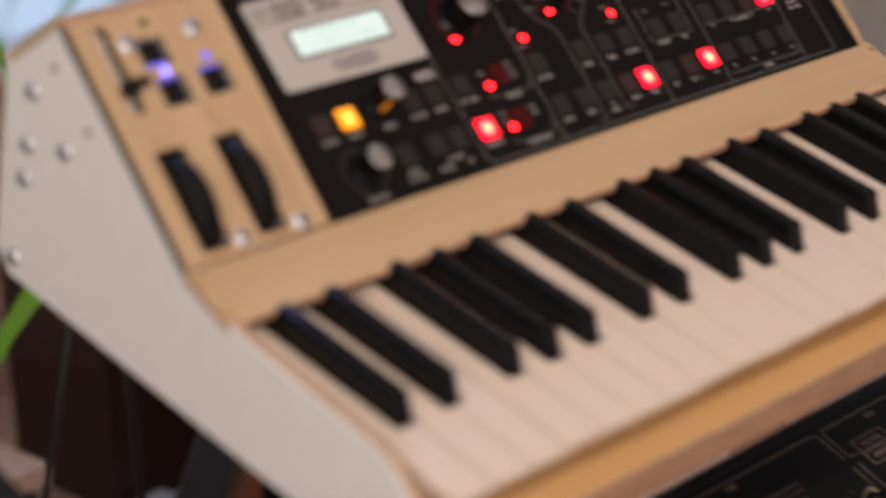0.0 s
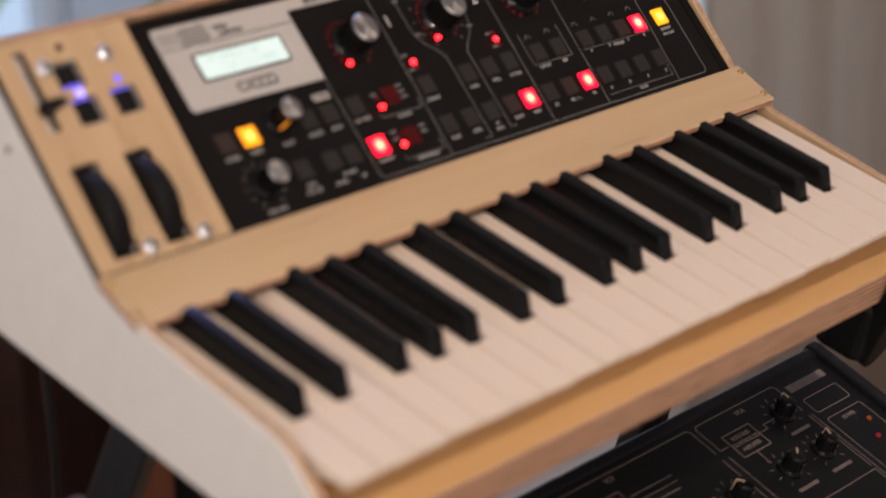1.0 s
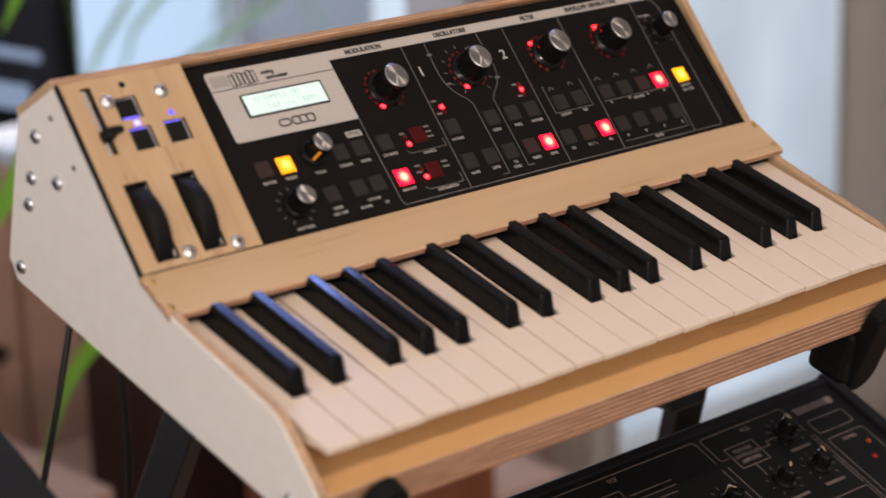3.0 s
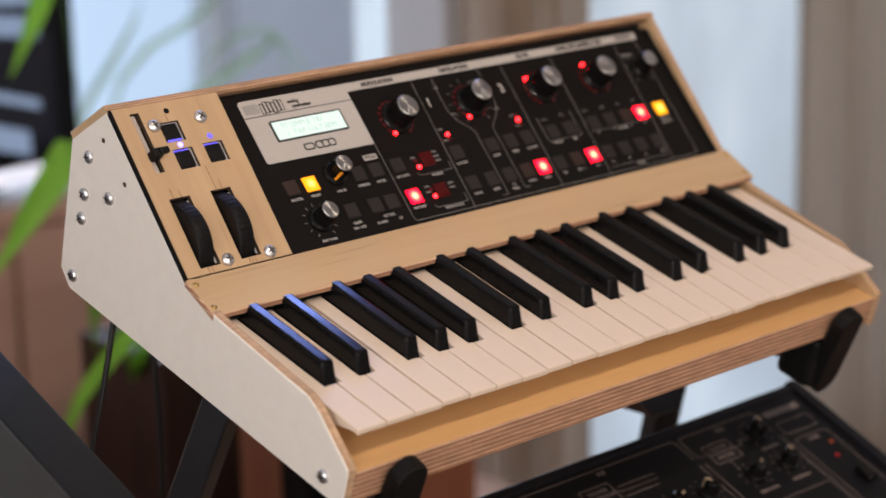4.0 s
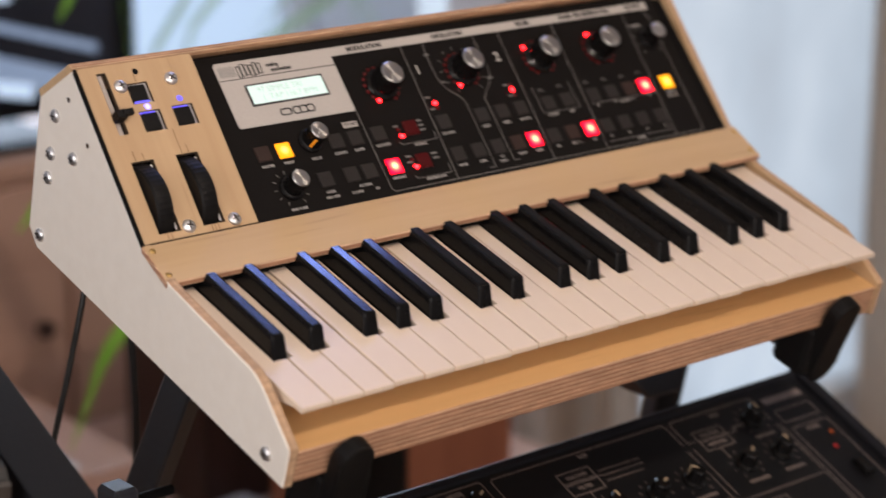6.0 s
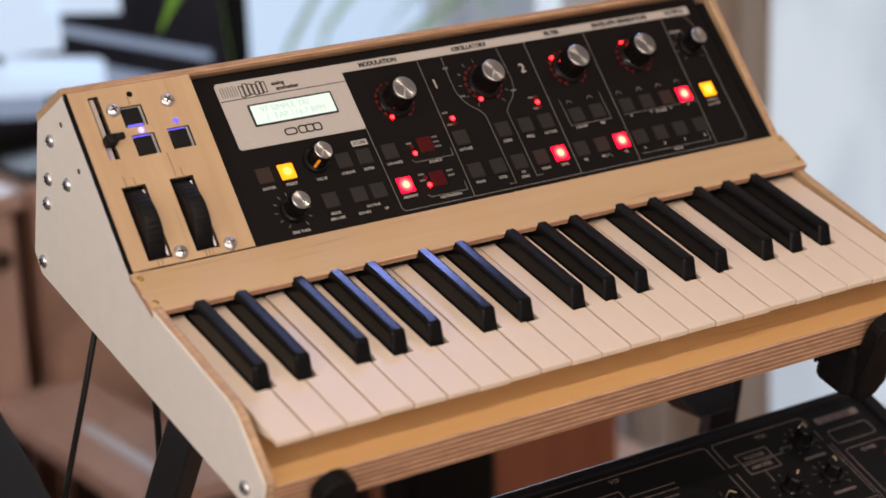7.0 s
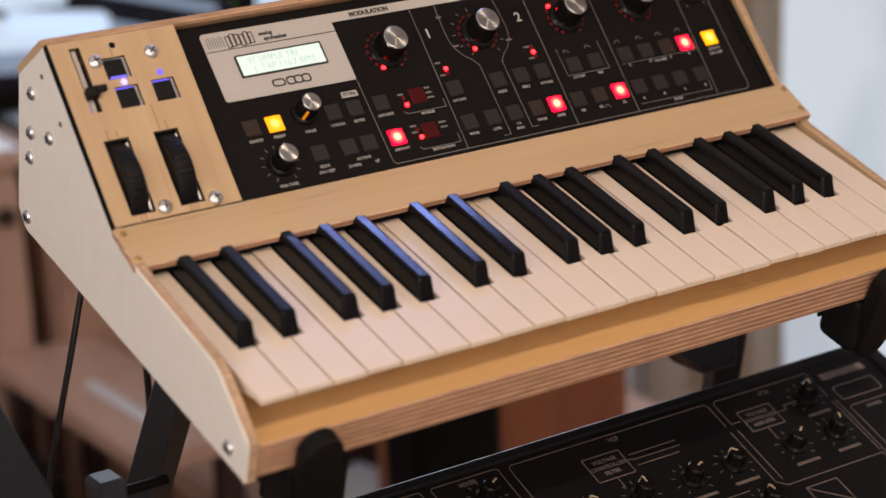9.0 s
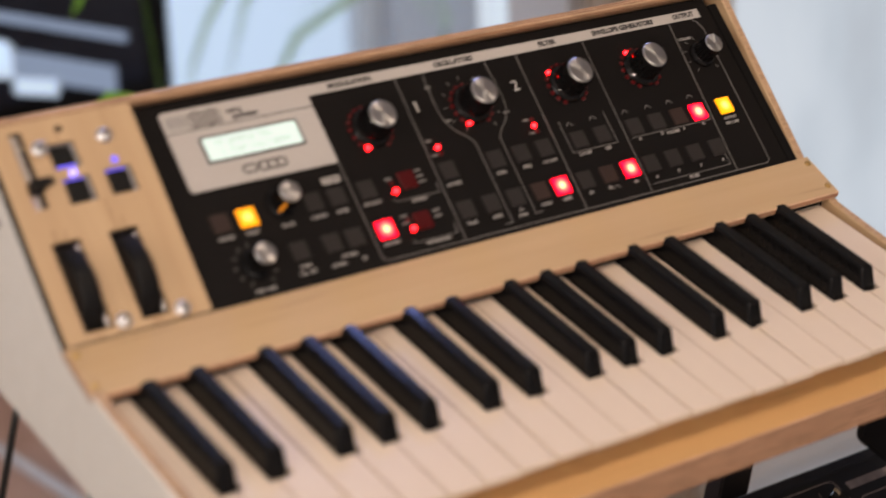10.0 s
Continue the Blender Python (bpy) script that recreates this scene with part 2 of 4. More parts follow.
let_through(CURTAIN, (0.74, 0.65, 0.56), 0.62)
FRAME_WHITE = speckled("frame_paint", (0.72, 0.73, 0.74), (0.64, 0.65, 0.67), 12, 0.5, 0.4, 0.05)
PAPER = speckled("white_paper", (0.78, 0.80, 0.84), (0.70, 0.72, 0.78), 20, 0.6, 0.4, 0.03)
SCREEN = speckled("dark_screen", (0.012, 0.014, 0.022), (0.02, 0.024, 0.04), 10, 0.15, 0.5, 0.0)
LEAF = speckled("leaf_green", (0.11, 0.26, 0.035), (0.30, 0.42, 0.12), 25, 0.4, 0.6, 0.1)
LEAF_BRIGHT = speckled("leaf_bright", (0.30, 0.58, 0.05), (0.44, 0.68, 0.16), 25, 0.45, 0.6, 0.1)
LEAF_PALE = speckled("leaf_pale", (0.30, 0.38, 0.24), (0.20, 0.30, 0.15), 25, 0.4, 0.6, 0.1)
let_through(LEAF_BRIGHT, (0.50, 0.85, 0.12), 0.45)
let_through(LEAF, (0.35, 0.65, 0.10), 0.4)
let_through(LEAF_PALE, (0.50, 0.60, 0.42), 0.35)
POT = speckled("clay_pot", (0.30, 0.14, 0.085), (0.22, 0.10, 0.06), 40, 0.7)
DAY = glow("daylight_backdrop", (0.60, 0.76, 0.97), 0.86)
DAY_SOFT = glow("hazy_daylight", (0.64, 0.755, 0.90), 1.02)
glass_noise = noise_tex(DAY_SOFT, coords(DAY_SOFT, (4.5, 4.5, 2.2)), 1.0, 3, 0.5)
side = DAY_SOFT.node_tree.nodes.new("ShaderNodeTexGradient")
sidemap = coords(DAY_SOFT)
sidemap.node.inputs["Location"].default_value = (-1.45 / 0.45, 0, 0)
sidemap.node.inputs["Scale"].default_value = (1 / 0.45, 1, 1)
DAY_SOFT.node_tree.links.new(sidemap, side.inputs["Vector"])
pale = ramp(DAY_SOFT, glass_noise, [(0.36, (0.50, 0.57, 0.65)), (0.52, (0.60, 0.70, 0.80)), (0.66, (0.72, 0.82, 0.92))])
pale = mix(DAY_SOFT, 1.0, pale, ramp(DAY_SOFT, side.outputs["Fac"], [(0.1, (1.0, 1.0, 1.0)), (0.60, (0.78, 0.78, 0.79))]), "MULTIPLY")
DAY_SOFT.node_tree.links.new(pale, DAY_SOFT.node_tree.nodes["Principled BSDF"].inputs["Emission Color"])

# ---- building helpers ----


def mesh_of(bm, name, material, smooth=False):
    me = bpy.data.meshes.new(name)
    bmesh.ops.recalc_face_normals(bm, faces=bm.faces)
    if smooth:
        for f in bm.faces:
            f.smooth = True
    bm.to_mesh(me)
    bm.free()
    for m in material if isinstance(material, (list, tuple)) else (material,):
        me.materials.append(m)
    return me


def part(name, bm, material, parent=None, label="", m=None, smooth=False):
    me = bm if isinstance(bm, bpy.types.Mesh) else mesh_of(bm, name, material, smooth)
    ob = new(name, me)
    ob.parent = parent
    if m is not None:
        ob.matrix_basis = m
    if label:
        tagged(ob, label)
    return ob


def thing(name, m, label, category, group="", kind=""):
    ob = new(name)
    ob.matrix_basis = m
    return tagged(ob, label, category, group, kind)


def box(x0, x1, y0, y1, z0, z1, bevel=0.0, seg=1, bm=None):
    b = bmesh.new()
    r = bmesh.ops.create_cube(b, size=1)
    for v in r["verts"]:
        v.co = Vector((x0 + (v.co.x + 0.5) * (x1 - x0), y0 + (v.co.y + 0.5) * (y1 - y0), z0 + (v.co.z + 0.5) * (z1 - z0)))
    if bevel:
        bmesh.ops.bevel(b, geom=list(b.edges), offset=bevel, segments=seg, affect="EDGES", profile=0.7)
    return join(bm, b)


def join(bm, b):
    if bm is None:
        return b
    me = bpy.data.meshes.new("tmp")
    b.to_mesh(me)
    b.free()
    bm.from_mesh(me)
    bpy.data.meshes.remove(me)
    return bm


def prism(profile, a0, a1, axis="x", bevel=0.0, seg=1, bm=None):
    """A closed outline, drawn across the axis, carried along it from a0 to a1."""
    b = bmesh.new()

    def put(a, p):
        return {"x": (a, p[0], p[1]), "y": (p[0], a, p[1]), "z": (p[0], p[1], a)}[axis]

    lo = [b.verts.new(put(a0, p)) for p in profile]
    hi = [b.verts.new(put(a1, p)) for p in profile]
    n = len(profile)
    b.faces.new(lo)
    b.faces.new(hi)
    for i in range(n):
        b.faces.new((lo[i], lo[(i + 1) % n], hi[(i + 1) % n], hi[i]))
    bmesh.ops.recalc_face_normals(b, faces=b.faces)
    if bevel:
        bmesh.ops.bevel(b, geom=list(b.edges), offset=bevel, segments=seg, affect="EDGES", profile=0.7)
    return join(bm, b)


def lathe(profile, n=32, bm=None, at=(0, 0, 0), wobble=None):
    """Turned shape from (radius, height) pairs."""
    b = bmesh.new()
    rings = []
    for k, (r, z) in enumerate(profile):
        row = []
        for i in range(n):
            a = 2 * math.pi * i / n
            rr = r * (wobble(a, k) if wobble else 1)
            row.append(b.verts.new((at[0] + rr * math.cos(a), at[1] + rr * math.sin(a), at[2] + z)))
        rings.append(row)
    for r0, r1 in zip(rings, rings[1:]):
        for i in range(n):
            b.faces.new((r0[i], r0[(i + 1) % n], r1[(i + 1) % n], r1[i]))
    b.faces.new(rings[0])
    b.faces.new(rings[-1])
    return join(bm, b)


def tube(points, r, n=8, bm=None, taper=None):
    """A round bar along a line of points."""
    b = bmesh.new()
    pts = [Vector(p) for p in points]
    rows = []
    for i, p in enumerate(pts):
        d = (pts[min(i + 1, len(pts) - 1)] - pts[max(i - 1, 0)]).normalized()
        u = d.orthogonal().normalized() if i == 0 else (u - d * u.dot(d)).normalized()
        w = d.cross(u)
        rr = r if taper is None else r * taper(i / (len(pts) - 1))
        rows.append([b.verts.new(p + rr * (u * math.cos(2 * math.pi * k / n) + w * math.sin(2 * math.pi * k / n))) for k in range(n)])
    for r0, r1 in zip(rows, rows[1:]):
        for k in range(n):
            b.faces.new((r0[k], r0[(k + 1) % n], r1[(k + 1) % n], r1[k]))
    b.faces.new(rows[0])
    b.faces.new(rows[-1])
    return join(bm, b)


def beam(p, q, w, h, bevel=0.002):
    """A square tube from p to q: width w across, height h."""
    p, q = Vector(p), Vector(q)
    b = box(-w / 2, w / 2, -h / 2, h / 2, 0, (q - p).length, bevel)
    b.transform(Matrix.Translation(p) @ (q - p).to_track_quat("Z", "Y").to_matrix().to_4x4())
    return b


def letters(text, size, depth=0.0001, bold=0.0):
    """Printed words as a thin mesh, lying in x and y, centred."""
    cu = bpy.data.curves.new("lettering", "FONT")
    cu.body, cu.size, cu.extrude, cu.offset = text, size, depth, bold
    cu.align_x, cu.align_y, cu.resolution_u = "CENTER", "CENTER", 2
    ob = bpy.data.objects.new("lettering", cu)
    scene.collection.objects.link(ob)
    dg = bpy.context.evaluated_depsgraph_get()
    me = bpy.data.meshes.new_from_object(ob.evaluated_get(dg))
    bpy.data.objects.remove(ob)
    return me


def stroke(points, w, h=0.00012, bm=None, z=0.0):
    """A printed line of width w through points in the plane."""
    b = bm or bmesh.new()
    for p, q in zip(points, points[1:]):
        p, q = Vector(p), Vector(q)
        d = (q - p).normalized()
        e = Vector((-d.y, d.x)) * w / 2
        p2, q2 = p - d * w / 2, q + d * w / 2
        lo = [b.verts.new((c.x, c.y, z)) for c in (p2 - e, q2 - e, q2 + e, p2 + e)]
        hi = [b.verts.new((c.x, c.y, z + h)) for c in (p2 - e, q2 - e, q2 + e, p2 + e)]
        b.faces.new(hi)
        for i in range(4):
            b.faces.new((lo[i], lo[(i + 1) % 4], hi[(i + 1) % 4], hi[i]))
    return b


def arc(cx, cy, r, a0, a1, n=20):
    return [(cx + r * math.cos(radians(a0 + (a1 - a0) * i / n)), cy + r * math.sin(radians(a0 + (a1 - a0) * i / n))) for i in range(n + 1)]


def screw_mesh(r=0.0042):
    b = lathe([(r * 1.10, 0), (r * 1.10, r * 0.22), (r * 0.98, r * 0.42), (r * 0.78, r * 0.56), (r * 0.5, r * 0.64), (r * 0.2, r * 0.67), (0.0001, r * 0.67)], 24)
    return mesh_of(b, "screw", CHROME, True)


def cross_mesh(r=0.0042):
    b = stroke([(-r * 0.5, 0), (r * 0.5, 0)], r * 0.26, 0.0005, None, r * 0.6)
    b = stroke([(0, -r * 0.5), (0, r * 0.5)], r * 0.26, 0.00052, b, r * 0.6)
    return mesh_of(b, "recess", CASE_BROWN)


SCREW, CROSS = screw_mesh(), cross_mesh()
SMALL_SCREW, SMALL_CROSS = screw_mesh(0.0036), cross_mesh(0.0036)


def add_screw(parent, m, small=False, turn=20):
    s = part("screw", SMALL_SCREW if small else SCREW, None, parent, "", m @ pose(0, 0, 0, 0, 0, turn))
    part("recess", SMALL_CROSS if small else CROSS, None, s)
    return s

# ---- room ----


def wall(name, x0, x1, y0, y1, z0, z1, material, label, holes=()):
    """A wall along x or y, with openings (from, to, sill, head) along its length."""
    along_x = (x1 - x0) > (y1 - y0)
    a0, a1 = (x0, x1) if along_x else (y0, y1)
    b = bmesh.new()
    cuts = sorted({a0, a1, *(h[0] for h in holes), *(h[1] for h in holes)})
    for c0, c1 in zip(cuts, cuts[1:]):
        mid = (c0 + c1) / 2
        spans = [(z0, z1)]
        for h in holes:
            if h[0] < mid < h[1]:
                spans = [(z0, h[2]), (h[3], z1)]
        for s0, s1 in spans:
            if s1 - s0 > 1e-4:
                box(*((c0, c1, y0, y1) if along_x else (x0, x1, c0, c1)), s0, s1, 0, 1, b)
    ob = part(name, b, material)
    return tagged(ob, label, "wall", "", "structure")


tagged(part("floor", box(-2.2, 2.9, -2.6, 2.9, -0.1, 0, 0), FLOOR), "brown wooden floor of the room", "floor", "", "structure")
tagged(part("ceiling", box(-2.2, 2.9, -2.6, 2.9, 2.6, 2.7, 0), CEIL), "plain white painted ceiling", "ceiling", "", "structure")
wall("wall_north", -2.2, 2.9, 2.75, 2.9, 0, 2.6, WALL, "pale grey plaster wall with a window", [(0.60, 2.05, 0.50, 2.3)])
wall("wall_south", -2.2, 2.9, -2.6, -2.45, 0, 2.6, WALL, "unseen pale plaster wall with an added wide opening", [(-1.6, 0.2, 1.05, 2.4)])
wall("wall_west", -2.2, -2.05, -2.45, 2.75, 0, 2.6, WALL, "unseen pale plaster wall with an added opening", [(-1.55, -0.05, 1.0, 2.3)])
wall("wall_east", 2.75, 2.9, -2.45, 2.75, 0, 2.6, WALL, "pale plaster wall")
wall("wall_jog", 1.24, 2.75, 1.24, 1.36, 0, 2.6, WALL, "pale wall section with a tall glazed door", [(1.40, 2.65, 0.25, 2.3)])


def window(name, x0, x1, z0, z1, y, bars, label):
    w = thing(name, pose(0, 0, 0), label, "window", "", "structure")
    t = 0.045
    f = box(x0, x1, y, y + 0.06, z0, z0 + t, 0.004)
    box(x0, x1, y, y + 0.06, z1 - t, z1, 0.004, 1, f)
    box(x0, x0 + t, y, y + 0.06, z0 + t, z1 - t, 0.004, 1, f)
    box(x1 - t, x1, y, y + 0.06, z0 + t, z1 - t, 0.004, 1, f)
    for c in bars:
        box(c - 0.03, c + 0.03, y, y + 0.06, z0 + t, z1 - t, 0.004, 1, f)
    part("window_frame", f, FRAME_WHITE, w)
    return w


window("window_1", 0.60, 2.05, 0.50, 2.3, 2.80, [1.30], "white framed window with bluish daylight behind")
window("window_2", 1.40, 2.65, 0.25, 2.3, 1.28, [], "tall white framed window with hazy daylight")
w4 = window("unseen_window_west", 0.05, 1.55, 1.0, 2.3, 0.0, [0.8], "unseen white window frame added round the west fill light")
w4.matrix_basis = pose(-2.18, 0, 0, 0, 0, -90)
lamp = thing("ceiling_lamp", pose(0.33, -1.02, 2.5995), "round white ceiling lamp", "lamp")
part("housing", lathe([(0.115, 0), (0.125, -0.03), (0.125, -0.066), (0.118, -0.070), (0.002, -0.070)], 40), CEIL, lamp, "", None, True)
window("unseen_window_south", -1.6, 0.2, 1.05, 2.4, -2.55, [-0.7], "unseen wide white window frame added round the south fill light")
tagged(part("backdrop", box(0.2, 2.5, 3.2, 3.22, 0.1, 2.6), DAY), "plain bluish daylight outside the window", "backdrop", "", "structure")
tagged(part("backdrop", box(1.30, 2.72, 1.48, 1.50, 0.1, 2.5), DAY_SOFT), "plain hazy daylight outside the tall window", "backdrop", "", "structure")


def curtain(x0, x1, y, z0, z1, waves, depth, label):
    b = bmesh.new()
    n = waves * 10
    rows = []
    for k in range(13):
        z = z0 + (z1 - z0) * k / 12
        rows.append([b.verts.new((x0 + (x1 - x0) * i / n + 0.006 * math.sin(i * 0.9 + k * 0.4), y + depth * math.sin(2 * math.pi * waves * i / n + 0.25 * math.sin(k * 0.8)) * (0.8 + 0.2 * math.sin(i * 0.37)), z)) for i in range(n + 1)])
    for r0, r1 in zip(rows, rows[1:]):
        for i in range(n):
            b.faces.new((r0[i], r0[i + 1], r1[i + 1], r1[i]))
    bmesh.ops.solidify(b, geom=list(b.faces), thickness=0.003)
    return tagged(part("curtain", b, CURTAIN, None, "", None, True), label, "curtain", "beige curtains")


curtain(1.21, 1.45, 1.17, 0.03, 2.5, 4, 0.022, "beige curtain hanging in folds beside the window")
curtain(1.955, 2.70, 1.17, 0.03, 2.5, 10, 0.024, "wide beige curtain hanging in soft folds")

# ---- synthesizer ----
TILT = 17.0
SYNTH = pose(0, 0, 1.10, TILT)
sy = thing("synthesizer", SYNTH, "plywood-cased desktop synthesizer with lit buttons and piano keys", "synthesizer")
PANEL = pose(0, 0.165, 0.017, 33)
PLATE = pose(0, 0.165, 0.0195, 36)


def two_tone(b, axis, limit=0.7):
    """Second material on all faces that don't look along the axis."""
    b.normal_update()
    for f in b.faces:
        f.material_index = 0 if abs(f.normal[axis]) > limit else 1
    return b


SIDE = [(-0.010, -0.0488), (-0.010, -0.021), (0.026, 0.0030), (0.036, 0.0066), (0.129, 0.0112), (0.163, 0.0168), (0.2655, 0.0910), (0.2705, 0.0932), (0.3005, 0.0592), (0.2965, -0.038), (0.284, -0.0488)]
SIDE_R = [(y, z - (0.0062 if 0.02 < y < 0.15 else 0)) for y, z in SIDE]
CL, CR = -0.0112, 0.5246
for x0, x1, outline in ((CL, -0.0036, SIDE), (0.5186, CR, SIDE_R)):
    b = two_tone(prism(outline, x0, x1, "x", 0.0007), 0)
    for f in b.faces:
        if f.material_index == 0 and (f.normal.x > 0) == (x0 < 0):
            f.material_index = 2
    part("side_panel", b, [PALE, PLY_X, BIRCH_V], sy, "pale plywood cheek with bare layered edge")
part("gap_filler", prism([(0.1645, 0.0135), (0.1645, 0.0202), (0.2655, 0.0936), (0.2655, 0.085)], CL + 0.0002, -0.0088, "x"), BLACK_GAP, sy)
part("gap_filler", prism([(0.1645, 0.0125), (0.1645, 0.0168), (0.2655, 0.0830), (0.2655, 0.078)], 0.5112, 0.5184, "x"), BLACK_GAP, sy)
b = prism([(-0.0092, -0.0468), (-0.0092, -0.0245), (0.286, -0.0245), (0.286, -0.0468)], -0.0035, 0.5184, "x", 0.0006)
b.normal_update()
for f in b.faces:
    f.material_index = 1 if f.normal.y < -0.5 else 0
part("base_board", b, [BASE_WOOD, PLY_Z], sy, "thick plywood base with layered front edge")
part("module_body", prism([(0.166, -0.022), (0.166, 0.0105), (0.266, 0.0760), (0.288, 0.052), (0.286, -0.022)], -0.0026, 0.5183, "x"), BLACK_GAP, sy)
part("slot_filler", box(-0.0025, 0.5183, 0.1375, 0.163, -0.024, 0.0065), BLACK_GAP, sy)
b = prism([(0.1315, 0.0070), (0.1315, 0.0113), (0.1640, 0.0198), (0.1640, 0.0155)], CL - 0.0003, CR + 0.0003, "x", 0.0005)
b.normal_update()
for f in b.faces:
    f.material_index = 0 if f.normal.z > 0.8 else 1
part("key_rail", b, [BIRCH, PLY_Z], sy, "thin plywood strip above the keys")
b = prism([(0.2668, 0.0913), (0.2670, 0.0940), (0.2707, 0.0952), (0.3030, 0.0612), (0.2995, 0.0575)], CL - 0.0003, CR + 0.0003, "x", 0.0004)
b.normal_update()
for f in b.faces:
    f.material_index = 0 if f.normal.y > 0.4 or abs(f.normal.x) > 0.5 else 1
part("back_board", b, [BIRCH, PLY_Y], sy, "plywood board along the top edge")
part("rear_panel", box(-0.0025, 0.5183, 0.2885, 0.2925, -0.040, 0.062), BIRCH, sy)


# brass pins on the ends of the key rail
pin = mesh_of(lathe([(0.0021, 0), (0.0021, 0.0005), (0.0014, 0.0010), (0.0002, 0.0011)], 16), "pin", BRASS, True)
for x in (-0.0066, 0.5202):
    for y, z in ((0.1380, 0.0131), (0.1585, 0.0184)):
        part("pin", pin, None, sy, "", pose(x, y, z, 14.6))

# piano keys
KW = 0.0235
BLACKS = {1: (-0.0090, 0.0036), 2: (-0.0037, 0.0089), 4: (-0.0091, 0.0035), 5: (-0.0060, 0.0066), 6: (-0.0028, 0.0098)}
KEY_BACK = 0.142


def white_key(i):
    o = i % 7
    left = BLACKS.get(o) if i else None
    right = BLACKS.get(o + 1) if o < 6 and i < 21 else None
    x0, x1, g = 0.00058, KW - 0.00058, 0.0009
    pts = [(x0, 0.0), (x1, 0.0)]
    if right:
        pts += [(x1, 0.0485), (KW + right[0] - g, 0.0485), (KW + right[0] - g, KEY_BACK)]
    else:
        pts += [(x1, KEY_BACK)]
    if left:
        pts += [(left[1] + g, KEY_BACK), (left[1] + g, 0.0485), (x0, 0.0485)]
    else:
        pts += [(x0, KEY_BACK)]
    b = prism(pts, -0.0036, 0.0, "z")
    top = [e for e in b.edges if all(v.co.z > -1e-5 for v in e.verts)]
    bmesh.ops.bevel(b, geom=top, offset=0.0006, segments=2, affect="EDGES", profile=0.5)
    bmesh.ops.recalc_face_normals(b, faces=b.faces)
    xl = left[1] + g if left else x0
    xr = KW + right[0] - g if right else x1
    prism([(0.0060, -0.0035), (0.0330, -0.0115), (0.0480, -0.0135), (0.0480, -0.0035)], x0, x1, "x", 0, 1, b)
    prism([(0.0480, -0.0035), (0.0480, -0.0135), (KEY_BACK, -0.0185), (KEY_BACK, -0.0035)], xl, xr, "x", 0, 1, b)
    return b


rnd = random.Random(4)
for i in range(22):
    sag = rnd.uniform(-0.0004, 0.0003)
    part("white_key", white_key(i), WHITE_KEY, sy, "", pose(i * KW, rnd.uniform(-0.0006, 0.0004), sag))


def black_key():
    b = bmesh.new()
    lo = [b.verts.new(p) for p in ((0, 0.0500, -0.004), (0.0126, 0.0500, -0.004), (0.0126, KEY_BACK, -0.004), (0, KEY_BACK, -0.004))]
    hi = [b.verts.new(p) for p in ((0.0014, 0.0562, 0.0118), (0.0112, 0.0562, 0.0118), (0.0112, KEY_BACK, 0.0118), (0.0014, KEY_BACK, 0.0118))]
    b.faces.new(lo), b.faces.new(hi)
    for i in range(4):
        b.faces.new((lo[i], lo[(i + 1) % 4], hi[(i + 1) % 4], hi[i]))
    bmesh.ops.recalc_face_normals(b, faces=b.faces)
    edges = [e for e in b.edges if max(v.co.z for v in e.verts) > 0]
    bmesh.ops.bevel(b, geom=edges, offset=0.0022, segments=4, affect="EDGES", profile=0.5)
    return mesh_of(b, "black_key", BLACK_KEY)


BK = black_key()
for i in range(1, 22):
    if i % 7 in BLACKS:
        part("black_key", BK, None, sy, "", pose(i * KW + BLACKS[i % 7][0], 0, rnd.uniform(-0.0002, 0.0002)))


# wooden control plate with cut openings
def holed(x0, x1, y0, y1, holes, thick):
    xs = sorted({x0, x1, *(h[0] for h in holes), *(h[1] for h in holes)})
    ys = sorted({y0, y1, *(h[2] for h in holes), *(h[3] for h in holes)})
    b = bmesh.new()
    vs = {}

    def v(i, j):
        if (i, j) not in vs:
            vs[i, j] = b.verts.new((xs[i], ys[j], 0))
        return vs[i, j]

    for i in range(len(xs) - 1):
        for j in range(len(ys) - 1):
            cx, cy = (xs[i] + xs[i + 1]) / 2, (ys[j] + ys[j + 1]) / 2
            if not any(h[0] < cx < h[1] and h[2] < cy < h[3] for h in holes):
                b.faces.new((v(i, j), v(i + 1, j), v(i + 1, j + 1), v(i, j + 1)))
    r = bmesh.ops.extrude_face_region(b, geom=list(b.faces))
    for g in r["geom"]:
        if isinstance(g, bmesh.types.BMVert):
            g.co.z -= thick
    return b


mm = 0.001
BTN = [(29.5, 102.5), (31.0, 82.0), (56.0, 82.6)]
WHEELS = [12.3, 45.8]
holes = [(4.0, 11.0, 75.5, 120.0)] + [(x - 7.2, x + 8.6, y - 7.2, y + 7.6) for x, y in BTN] + [(x - 8.0, x + 8.6, 5.0, 56.0) for x in WHEELS]
b = holed(-8.6 * mm, 78.0 * mm, 0.3 * mm, 125.3 * mm, [tuple(c * mm for c in h) for h in holes], 0.004)
plate = part("control_plate", two_tone(b, 2), [BIRCH_V, BURNT], sy, "plywood plate with scorched cut openings", PLATE)
for k, (x, y) in enumerate(((17.9, 108.8), (56.4, 109.4), (27.0, 6.6), (61.4, 5.4))):
    add_screw(sy, PLATE @ pose(x * mm, y * mm, 0.0), False, 15 + 31 * k)
b = lathe([(0.0021, 0.0), (0.0021, 0.0002), (0.0004, 0.00025)], 16)
part("drilled_hole", b, BLACK_GAP, sy, "", PLATE @ pose(32.7 * mm, 118.0 * mm, 0.0001))
